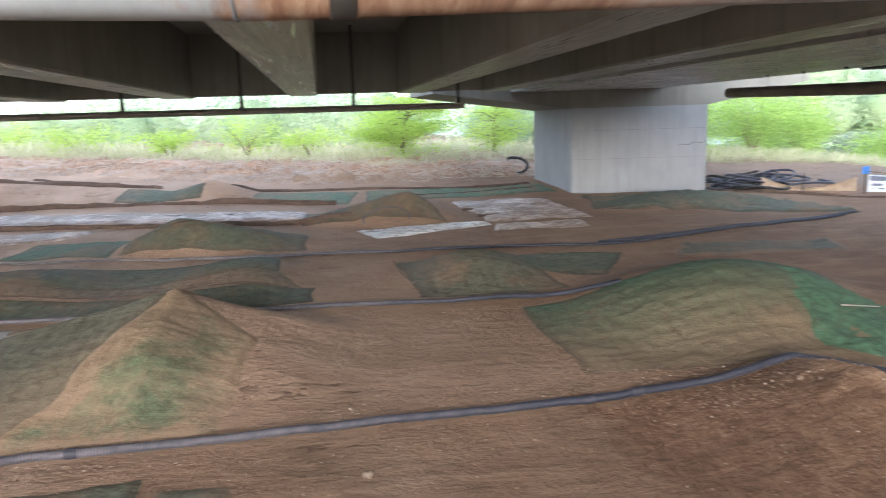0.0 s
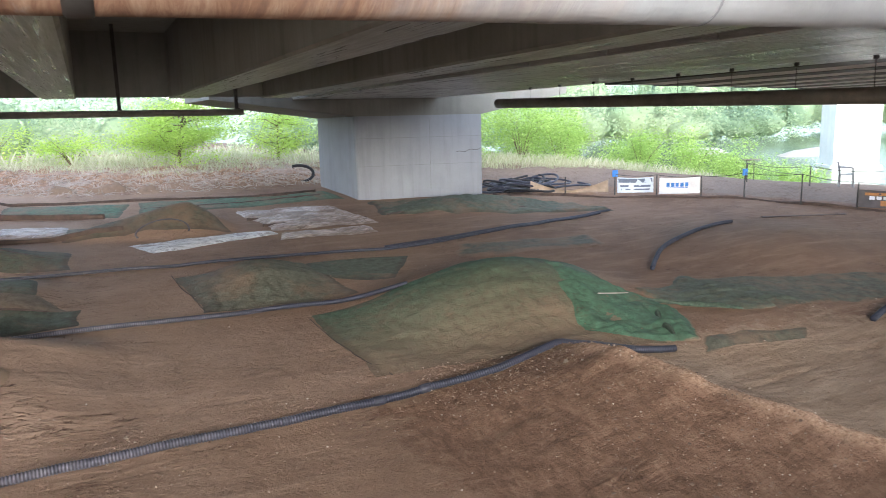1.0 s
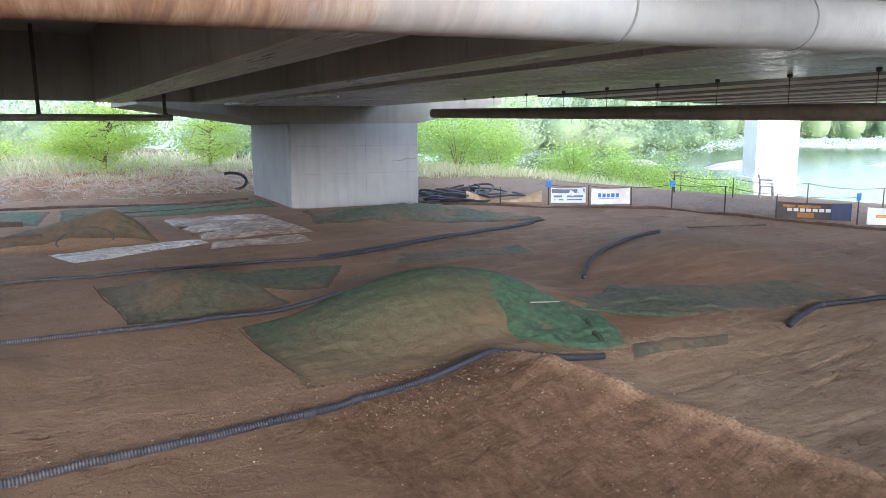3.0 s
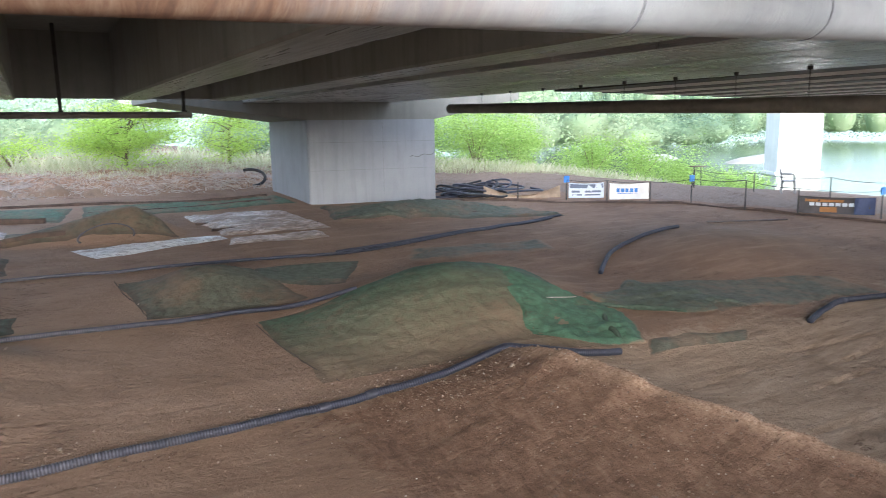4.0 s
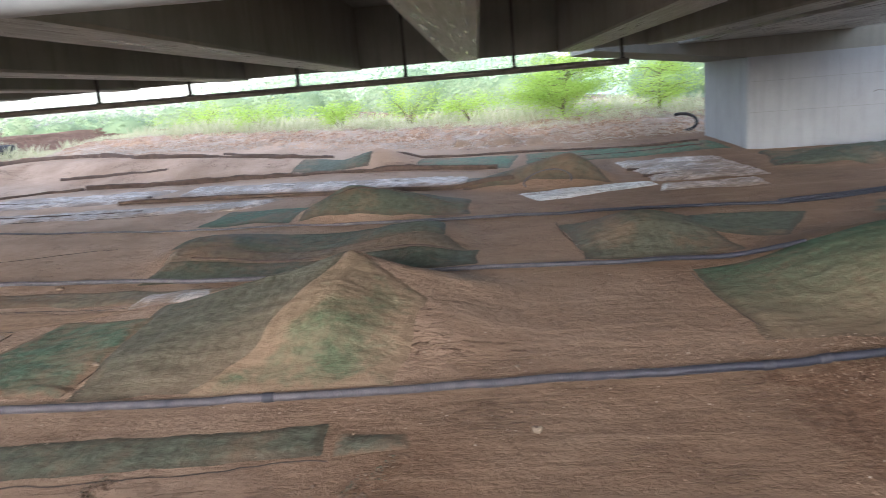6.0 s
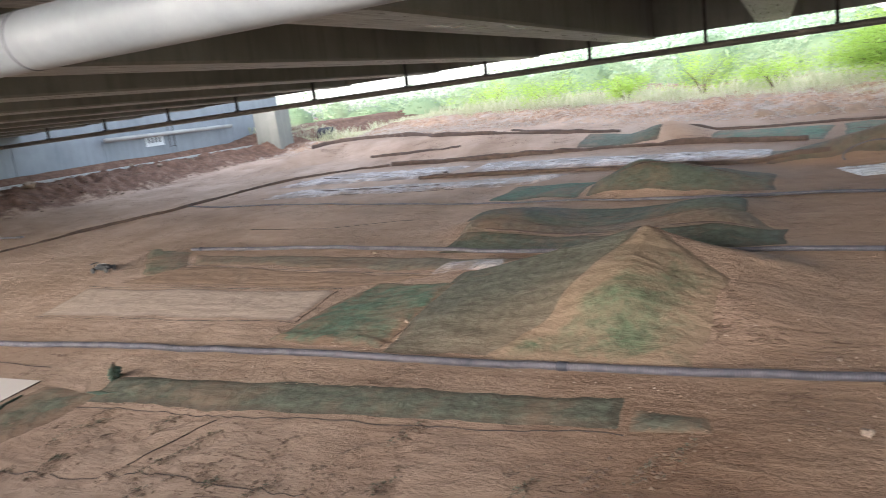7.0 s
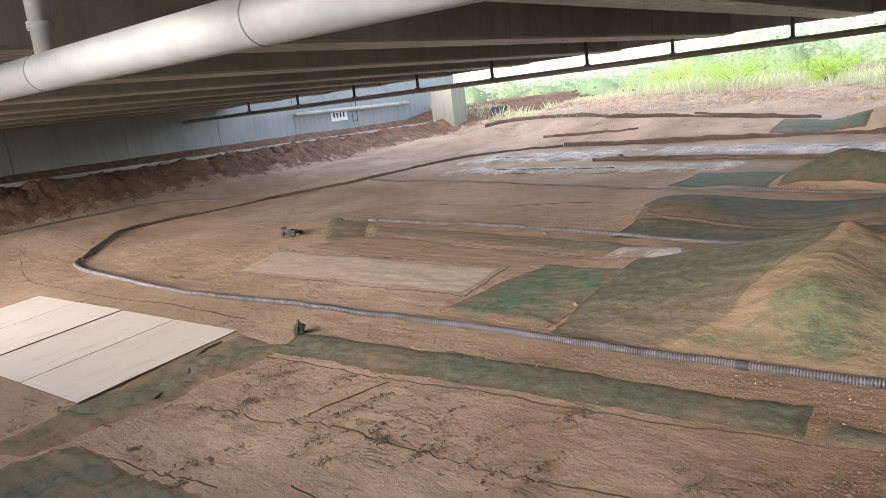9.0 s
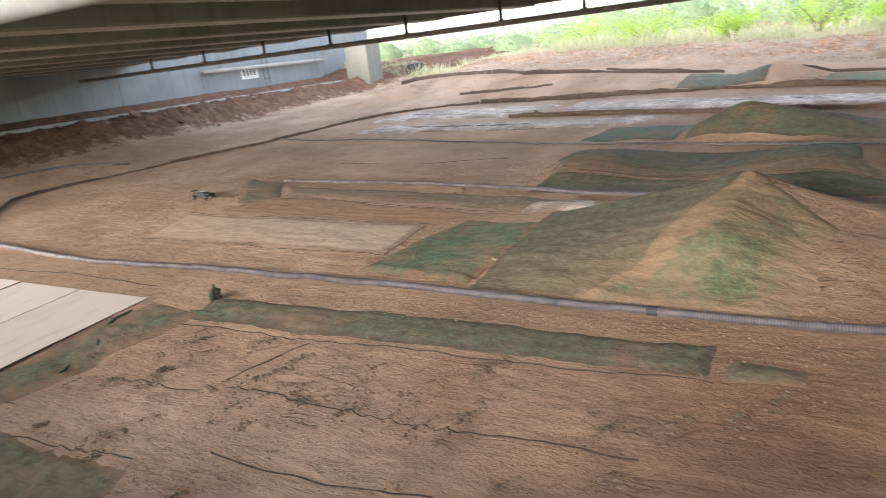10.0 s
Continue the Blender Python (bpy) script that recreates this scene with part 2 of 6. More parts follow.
def leaf_material(name, a, c, patches=None, patch_scale=0.12):
    m, n, l, b = mat_new(name, 0.55, spec=0.35)
    g = n.new("ShaderNodeNewGeometry")
    col = ramp(n, l, g.outputs["Random Per Island"], [(0.0, a), (1.0, c)])
    if patches:
        tone = ramp(n, l, noise_tex(n, l, coords(n, l), patch_scale, 3, 0.6), [(0.36, patches[0]), (0.5, patches[1]), (0.64, patches[2])])
        col = mix(n, l, 0.7, col, tone)
    l.new(col, b.inputs["Base Color"])
    tr = n.new("ShaderNodeBsdfTranslucent")
    l.new(mix(n, l, 1.0, col, grey(1.25), "MULTIPLY"), tr.inputs["Color"])
    sh, out = n.new("ShaderNodeMixShader"), n["Material Output"]
    sh.inputs["Fac"].default_value = 0.45
    l.new(b.outputs["BSDF"], sh.inputs[1])
    l.new(tr.outputs["BSDF"], sh.inputs[2])
    l.new(sh.outputs["Shader"], out.inputs["Surface"])
    return m


def pipe_paint():
    """White paint, rusted through over one length of the main."""
    m, n, l, b = mat_new("white_pipe_paint", 0.42, spec=0.5)
    v = coords(n, l)
    sx = n.new("ShaderNodeSeparateXYZ")
    l.new(v, sx.inputs["Vector"])
    wob = noise_tex(n, l, coords(n, l, (3.0, 1.0, 1.0)), 3.0, 6, 0.7)
    add = n.new("ShaderNodeMath")
    add.operation = "MULTIPLY_ADD"
    add.inputs[1].default_value = 0.9
    l.new(wob, add.inputs[0])
    l.new(sx.outputs["X"], add.inputs[2])
    mp = n.new("ShaderNodeMapRange")
    mp.inputs["From Min"].default_value, mp.inputs["From Max"].default_value = -1.0, 4.0
    l.new(add.outputs["Value"], mp.inputs["Value"])
    zone = ramp(n, l, mp.outputs["Result"], [(0.255, grey(0)), (0.295, grey(0.95)), (0.46, grey(0.9)), (0.55, grey(0.35)), (0.68, grey(0.03))])
    flow = noise_tex(n, l, coords(n, l, (7.0, 1.3, 1.3)), 2.2, 6, 0.7, 0.6)
    rust = ramp(n, l, flow, [(0.28, (0.10, 0.045, 0.025)), (0.46, (0.23, 0.115, 0.06)), (0.60, (0.36, 0.23, 0.145)), (0.76, (0.48, 0.41, 0.34))])
    dirt = ramp(n, l, noise_tex(n, l, v, 5, 5), [(0.35, (0.27, 0.285, 0.30)), (0.7, (0.345, 0.36, 0.375))])
    l.new(mix(n, l, zone, dirt, rust), b.inputs["Base Color"])
    l.new(ramp(n, l, zone, [(0, grey(0.36)), (1, grey(0.75))]), b.inputs["Roughness"])
    bump(n, l, b, [(flow, 0.004)])
    return m


def tarp(name, pale, cover):
    """Thin pale plastic, creased, with earth lying in patches on it."""
    m, n, l, b = mat_new(name, 0.5, spec=0.4)
    v = coords(n, l)
    base, mid, fine = dirt_colour(n, l, v)
    patch = mix(n, l, 0.4, noise_tex(n, l, v, 1.1, 6, 0.66, 0.5), noise_tex(n, l, coords(n, l, (0.8, 2.4, 1.0)), 3.0, 6, 0.7, 0.8))
    mask = ramp(n, l, patch, [(cover - 0.07, grey(1)), (cover + 0.03, grey(0.12))])
    sheen = ramp(n, l, noise_tex(n, l, v, 7, 5, 0.65), [(0.3, tuple(c * 0.72 for c in pale)), (0.7, tuple(min(0.8, c * 1.15) for c in pale))])
    col = mix(n, l, mask, base, sheen)
    # slits and folds, drawn out along the lane
    fold = noise_tex(n, l, coords(n, l, (0.9, 2.6, 1.0)), 1.5, 5, 0.66, 1.4)
    slit = ramp(n, l, fold, [(0.480, grey(0)), (0.496, grey(0.85)), (0.504, grey(0.85)), (0.520, grey(0))])
    col = mix(n, l, slit, col, (0.09, 0.065, 0.048))
    fold2 = noise_tex(n, l, coords(n, l, (0.8, 3.4, 1.0)), 3.2, 4, 0.6, 1.0)
    col = mix(n, l, ramp(n, l, fold2, [(0.488, grey(0)), (0.498, grey(0.5)), (0.502, grey(0.5)), (0.512, grey(0))]), col, (0.13, 0.10, 0.075))
    l.new(col, b.inputs["Base Color"])
    bump(n, l, b, [(fold, 0.06), (noise_tex(n, l, coords(n, l, (1.0, 2.0, 1.0)), 5.0, 6, 0.7, 0.6), 0.025), (fine, 0.008)])
    return m


def hose_plastic():
    """Blue-grey plastic, dusted pale along the far end of the lanes."""
    m, n, l, b = mat_new("corrugated_plastic", 0.5, spec=0.35)
    v = coords(n, l)
    sx, mr = n.new("ShaderNodeSeparateXYZ"), n.new("ShaderNodeMapRange")
    l.new(v, sx.inputs["Vector"])
    l.new(sx.outputs["X"], mr.inputs["Value"])
    mr.inputs["From Min"].default_value, mr.inputs["From Max"].default_value = 2.5, -1.5
    f = noise_tex(n, l, v, 5, 6, 0.7)
    dust = mix(n, l, 1.0, mr.outputs["Result"], ramp(n, l, f, [(0.3, grey(0.2)), (0.6, grey(1))]), "MULTIPLY")
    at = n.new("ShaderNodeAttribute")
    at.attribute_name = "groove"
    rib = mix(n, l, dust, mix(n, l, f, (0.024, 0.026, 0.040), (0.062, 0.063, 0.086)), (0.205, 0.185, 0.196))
    # grooves are coloured darker than the ribs, for the shade inside them
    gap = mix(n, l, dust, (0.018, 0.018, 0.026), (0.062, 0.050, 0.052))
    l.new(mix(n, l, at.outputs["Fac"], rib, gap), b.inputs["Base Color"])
    return m


def plywood_surface():
    m, n, l, b = mat_new("pale_plywood", 0.65, spec=0.3)
    v = coords(n, l)
    oi = n.new("ShaderNodeObjectInfo")
    tone = ramp(n, l, oi.outputs["Random"], [(0.0, (0.63, 0.545, 0.485)), (1.0, (0.70, 0.62, 0.57))])
    grain = noise_tex(n, l, coords(n, l, (26.0, 1.2, 1.0)), 2.0, 5, 0.6)
    col = mix(n, l, ramp(n, l, grain, [(0.4, grey(0.12)), (0.62, grey(0))]), tone, (0.42, 0.32, 0.23))
    stain = noise_tex(n, l, coords(n, l, (1.6, 0.55, 1.0)), 2.1, 6, 0.68, 0.5)
    col = mix(n, l, ramp(n, l, stain, [(0.52, grey(0)), (0.70, grey(0.38))]), col, (0.40, 0.295, 0.215))
    l.new(col, b.inputs["Base Color"])
    bump(n, l, b, [(grain, 0.002), (stain, 0.004)])
    return m


def grit_material():
    m, n, l, b = mat_new("grit", 0.9, spec=0.25)
    g = n.new("ShaderNodeNewGeometry")
    l.new(ramp(n, l, g.outputs["Random Per Island"], [(0.0, (0.15, 0.09, 0.055)), (0.65, (0.27, 0.18, 0.12)), (0.86, (0.29, 0.205, 0.14)), (1.0, (0.50, 0.42, 0.34))]), b.inputs["Base Color"])
    return m


DIRT = dirt_material()
NET_GREEN = netting("green_netting", (0.086, 0.114, 0.084), (0.25, 0.165, 0.112), 0.58)
NET_DUSTY = netting("dusty_netting", (0.098, 0.108, 0.080), (0.24, 0.165, 0.11), 0.56)
NET_EARTHY = netting("earth_trodden_netting", (0.165, 0.135, 0.100), (0.25, 0.175, 0.12), 0.54, dust=0.4)
NET_FADED = netting("faded_netting", (0.225, 0.200, 0.145), (0.27, 0.19, 0.13), 0.54, dust=0.4)
NET_WORN = netting("worn_netting", (0.085, 0.125, 0.070), (0.33, 0.24, 0.16), 0.47, dust=0.6)
NET_STRIP = netting("strip_netting", (0.118, 0.132, 0.096), (0.25, 0.18, 0.125), 0.59)
NET_SCRAP = netting("scrap_netting", (0.145, 0.160, 0.105), (0.27, 0.19, 0.13), 0.55, dust=0.4)
NET_TORN = netting("torn_netting", (0.122, 0.138, 0.096), (0.27, 0.195, 0.14), 0.52)
NET_BRIGHT = netting("bright_netting", (0.082, 0.160, 0.106), (0.27, 0.185, 0.125), 0.55)
NET_LOOSE = netting("loose_netting", (0.050, 0.135, 0.080), (0.27, 0.19, 0.125), 0.70)
NET_JUMP = netting("jump_netting", (0.042, 0.108, 0.066), (0.26, 0.185, 0.12), 0.64, (0.12, 1.0, 7.4, 9.7))
NET_PEAK = netting("peak_netting", (0.118, 0.124, 0.092), (0.25, 0.18, 0.12), 0.66, (-0.6, 1.0, 7.6, 9.9), 0.5)
TARP_PALE = tarp("pale_tarp", (0.72, 0.68, 0.66), 0.63)
TARP_DIRTY = tarp("dirty_tarp", (0.60, 0.49, 0.43), 0.50)
EARTH_CLOTH = netting("earth_cloth", (0.52, 0.40, 0.315), (0.48, 0.36, 0.275), 0.72, dust=0.8, tones=(0.92, 1.05))
EARTH_BROWN = netting("brown_earth_cloth", (0.34, 0.225, 0.150), (0.36, 0.24, 0.165), 0.64, dust=0.7, tones=(0.85, 1.1))
PIER = concrete("pier_concrete", (0.235, 0.248, 0.27), (0.30, 0.312, 0.335), 0.7, 0.3)
GIRDER = concrete("girder_concrete", (0.185, 0.178, 0.152), (0.265, 0.257, 0.222), 0.7, 0.45)
# undersides are smoother, and coloured lighter for light bounced off the ground
UNDERSIDE = concrete("girder_underside", (0.235, 0.230, 0.195), (0.315, 0.310, 0.265), 0.36, 0.15, boards=True, gloss=0.12)
JOINT = concrete("form_joint_shadow", (0.15, 0.155, 0.165), (0.21, 0.215, 0.225), 0.8, 0.2)
CAP = concrete("cap_concrete", (0.175, 0.168, 0.148), (0.235, 0.228, 0.205), 0.7, 0.3)
SOFFIT = concrete("soffit_concrete", (0.28, 0.28, 0.265), (0.38, 0.38, 0.355), 0.40, 0.2, boards=True)
WALLC = concrete("wall_concrete", (0.23, 0.245, 0.26), (0.315, 0.33, 0.345), 0.75, 0.3)
KERB = concrete("kerb_concrete", (0.36, 0.34, 0.31), (0.47, 0.45, 0.42), 0.8, 0.3)
PAINT = pipe_paint()
PIPE_GREY = plain("weathered_grey_pipe", (0.185, 0.165, 0.138), 0.5, 0.0, 0.3, 5)
SLEEVE = plain("dark_sleeve", (0.045, 0.043, 0.055), 0.55, vary=0.3, scale=20)
SEAM = plain("dark_seam", (0.05, 0.034, 0.025), 0.9, vary=0.3, scale=9)
CLOD = plain("clod_soil", (0.20, 0.138, 0.098), 0.95, vary=0.4, scale=9, spec=0.2, depth=0.01)
STEEL = plain("dark_steel", (0.055, 0.05, 0.045), 0.6, 0.3, 0.4, 8)
HOSE = hose_plastic()
BLACK = plain("black_rubber", (0.02, 0.02, 0.022), 0.6, vary=0.4)
BOARD = plain("dark_edging", (0.095, 0.062, 0.047), 0.8, vary=0.4, scale=6)
# sunlit brightness put into the concrete's colour, for river pier and far beams
LIT_CONCRETE = concrete("lit_concrete", (0.72, 0.71, 0.68), (0.82, 0.81, 0.78), 0.8, 0.15)
NET_BUNCH = plain("bunched_hem", (0.055, 0.075, 0.050), 0.85, vary=0.45, scale=16, depth=0.012)
PLY = plywood_surface()
STONE = plain("stone", (0.27, 0.20, 0.145), 0.85, vary=0.4, scale=6, depth=0.01)
BARK = plain("bark", (0.13, 0.09, 0.06), 0.9, vary=0.4, scale=12, depth=0.01)
STRAW = plain("dry_stalks", (0.42, 0.36, 0.31), 0.9, vary=0.4, scale=3)
WHITE = plain("white_plastic", (0.78, 0.78, 0.77), 0.4, vary=0.06)
GREY_PLASTIC = plain("grey_plastic", (0.20, 0.20, 0.205), 0.5, vary=0.1)
NAVY = plain("navy_banner_print", (0.05, 0.07, 0.16), 0.5, vary=0.15)
SLATE = plain("slate_print", (0.16, 0.19, 0.27), 0.5, vary=0.15)
BLUE = plain("blue_print", (0.06, 0.22, 0.62), 0.5, vary=0.1)
PALE_BANNER = plain("pale_banner_cloth", (0.66, 0.72, 0.80), 0.55, vary=0.06, scale=4)
DARK_BANNER = plain("dark_banner_cloth", (0.075, 0.07, 0.075), 0.55, vary=0.3, scale=4)
BEIGE_CLOTH = plain("beige_mesh_cloth", (0.42, 0.32, 0.23), 0.8, vary=0.25, scale=6)
ORANGE = plain("orange_print", (0.42, 0.19, 0.06), 0.5, vary=0.2)
BEIGE = plain("beige_sheet", (0.25, 0.165, 0.105), 0.8, vary=0.3, scale=4)
WEED = leaf_material("weed_leaf", (0.06, 0.062, 0.040), (0.135, 0.125, 0.085))
GRIT = grit_material()
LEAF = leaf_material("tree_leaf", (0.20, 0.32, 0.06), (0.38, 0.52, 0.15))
# distant foliage: the haze in front of it is mixed into its colour
LEAF_HAZED = leaf_material("hazed_leaf", (0.29, 0.36, 0.21), (0.34, 0.41, 0.26), ((0.19, 0.29, 0.20), (0.28, 0.37, 0.20), (0.40, 0.46, 0.29)), 0.12)
LIME = leaf_material("young_leaf", (0.28, 0.42, 0.06), (0.48, 0.62, 0.15))
SAND_PALE = plain("pale_river_sand", (0.50, 0.45, 0.39), 0.9, vary=0.2, scale=2)
GRASS = leaf_material("bank_grass", (0.33, 0.36, 0.20), (0.58, 0.56, 0.41))
m, n, l, b = mat_new("river_water", 0.22, spec=0.2)
b.inputs["Base Color"].default_value = (0.13, 0.18, 0.10, 1)
bump(n, l, b, [(noise_tex(n, l, coords(n, l, (1, 1, 1)), 1.4, 4), 0.04)])
WATER = m

# ---- helpers for meshes ----


def mesh_ob(name, verts, faces, material, parent=None, label="", smooth=False):
    me = bpy.data.meshes.new(name)
    me.from_pydata([tuple(v) for v in verts], [], [tuple(f) for f in faces])
    me.materials.append(material)
    if smooth:
        me.polygons.foreach_set("use_smooth", [True] * len(me.polygons))
    me.update()
    ob = new(name, me)
    if parent is not None:
        ob.parent = parent
    if label:
        ob["label"] = label
    return ob


def part(name, bm, material, parent=None, label="", smooth=False):
    me = bpy.data.meshes.new(name)
    bm.normal_update()
    bm.to_mesh(me)
    bm.free()
    me.materials.append(material)
    if smooth:
        me.polygons.foreach_set("use_smooth", [True] * len(me.polygons))
    ob = new(name, me)
    if parent is not None:
        ob.parent = parent
    if label:
        ob["label"] = label
    return ob


def thing(name, at, label, category, group="", kind="", turn=0.0):
    e = new(name)
    e.empty_display_size = 0.1
    e.matrix_world = pose(*at, 0, 0, turn)
    return tagged(e, label, category, group, kind)


def box(sx, sy, sz, centre=(0, 0, 0), bevel=0.0, m=None):
    bm = bmesh.new()
    bmesh.ops.create_cube(bm, size=1.0, matrix=Matrix.Translation(centre) @ Matrix.Diagonal((sx, sy, sz, 1)))
    if bevel:
        bmesh.ops.bevel(bm, geom=bm.edges[:], offset=bevel, segments=2, affect="EDGES", profile=0.6)
    if m is not None:
        bmesh.ops.transform(bm, matrix=m, verts=bm.verts)
    return bm


def prism(profile, y0, y1):
    """A profile in x and z drawn along y."""
    k = len(profile)
    verts = [(x, y0, z) for x, z in profile] + [(x, y1, z) for x, z in profile]
    faces = [(i, (i + 1) % k, k + (i + 1) % k, k + i) for i in range(k)] + [tuple(reversed(range(k))), tuple(range(k, 2 * k))]
    bm = bmesh.new()
    vs = [bm.verts.new(v) for v in verts]
    for f in faces:
        bm.faces.new([vs[i] for i in f])
    bmesh.ops.recalc_face_normals(bm, faces=bm.faces[:])
    return bm


def tube(points, radii, sides=8, close=True):
    """A tube along points with a radius at each: verts and faces."""
    pts = [Vector(p) for p in points]
    verts, faces = [], []
    for i, p in enumerate(pts):
        d = (pts[min(i + 1, len(pts) - 1)] - pts[max(i - 1, 0)]).normalized()
        side = d.cross(Vector((0, 0, 1)))
        side = side.normalized() if side.length > 1e-3 else Vector((1, 0, 0))
        up = side.cross(d)
        r = radii[i] if hasattr(radii, "__len__") else radii
        for j in range(sides):
            a = 2 * math.pi * j / sides
            verts.append(p + side * (math.cos(a) * r) + up * (math.sin(a) * r))
    for i in range(len(pts) - 1):
        for j in range(sides):
            k = (j + 1) % sides
            faces.append((i * sides + j, i * sides + k, (i + 1) * sides + k, (i + 1) * sides + j))
    if close:
        faces += [tuple(reversed(range(sides))), tuple(range((len(pts) - 1) * sides, len(pts) * sides))]
    return verts, faces


def join(lists):
    verts, faces = [], []
    for v, f in lists:
        o = len(verts)
        verts += list(v)
        faces += [tuple(i + o for i in q) for q in f]
    return verts, faces


def spline(ctrl, step):
    """Points at even steps along a smooth curve through the control points (x, y)."""
    c = [np.array(p, float) for p in ctrl]
    c = [2 * c[0] - c[1]] + c + [2 * c[-1] - c[-2]]
    out = []
    for i in range(1, len(c) - 2):
        k = max(4, int(np.linalg.norm(c[i + 1] - c[i]) / 0.02))
        for s in np.arange(k) / k:
            out.append(0.5 * (2 * c[i] + (c[i + 1] - c[i - 1]) * s + (2 * c[i - 1] - 5 * c[i] + 4 * c[i + 1] - c[i + 2]) * s ** 2
                              + (3 * c[i] - 3 * c[i + 1] + c[i + 2] - c[i - 1]) * s ** 3))
    out.append(c[-2])
    out = np.array(out)
    d = np.concatenate([[0], np.cumsum(np.linalg.norm(np.diff(out, axis=0), axis=1))])
    t = np.arange(0, d[-1], step)
    return np.stack([np.interp(t, d, out[:, i]) for i in range(out.shape[1])], 1)


# ---- the lie of the land ----
_perm = np.random.RandomState(4).rand(64, 64)


def vnoise(x, y):
    """Smooth value noise, 0 to 1, one cell a metre."""
    x, y = np.asarray(x, float), np.asarray(y, float)
    i, j = np.floor(x).astype(int), np.floor(y).astype(int)
    u, v = x - i, y - j
    u, v = u * u * (3 - 2 * u), v * v * (3 - 2 * v)
    g = lambda a, c: _perm[a % 64, c % 64]
    return (g(i, j) * (1 - u) + g(i + 1, j) * u) * (1 - v) + (g(i, j + 1) * (1 - u) + g(i + 1, j + 1) * u) * v


def step01(a, c, x):
    t = np.clip((np.asarray(x, float) - a) / (c - a), 0, 1)
    return t * t * (3 - 2 * t)


def hump(x, y, cx, cy, left, right, near, far, h, sharp=0.0):
    """A jump: its top at cx, cy, its foot at the given distances to each side. sharp: 0 rounded to 1 pointed."""
    u = np.where(x < cx, (cx - x) / left, (x - cx) / right)
    v = np.where(y < cy, (cy - y) / near, (y - cy) / far)
    d = np.clip(np.sqrt(u * u + v * v + 0.004), 0, 1)
    return h * ((1 - sharp) * (0.5 + 0.5 * np.cos(np.pi * d)) + sharp * (1 - d) * (1 - 0.3 * d))


def table(x, y, x0, x1, y0, y1, edge, h):
    return h * step01(x0, x0 + edge, x) * (1 - step01(x1 - edge, x1, x)) * step01(y0, y0 + edge, y) * (1 - step01(y1 - edge, y1, y))


SLOPE = 0.0577  # the track rises gently away from the stand


def bank_foot(x):
    return np.interp(x, [-30, -19, -9, 0, 5, 9], [29.5, 28.5, 24.8, 22.2, 21.6, 22.5])


# torn-up tufts in the trodden strip
TUFTS = ((-5.41, 4.08), (-5.94, 3.41), (-5.55, 3.63), (-4.94, 3.68), (-5.34, 3.15), (-4.28, 3.69), (-4.24, 3.48), (-6.13, 2.71), (-6.29, 2.35), (-6.69, 3.86), (-7.13, 3.93), (-7.16, 4.3), (-6.17, 4.33), (-7.66, 2.99), (-6.75, 3.38), (-3.77, 4.13), (-3.39, 4.54), (-3.76, 3.7), (-3.21, 3.73), (-3.5, 3.5), (-2.05, 3.93), (-1.58, 4.21), (-1.2, 4.35), (-4.46, 4.14), (-0.98, 4.6), (-8.2, 3.9), (-8.1, 3.4))


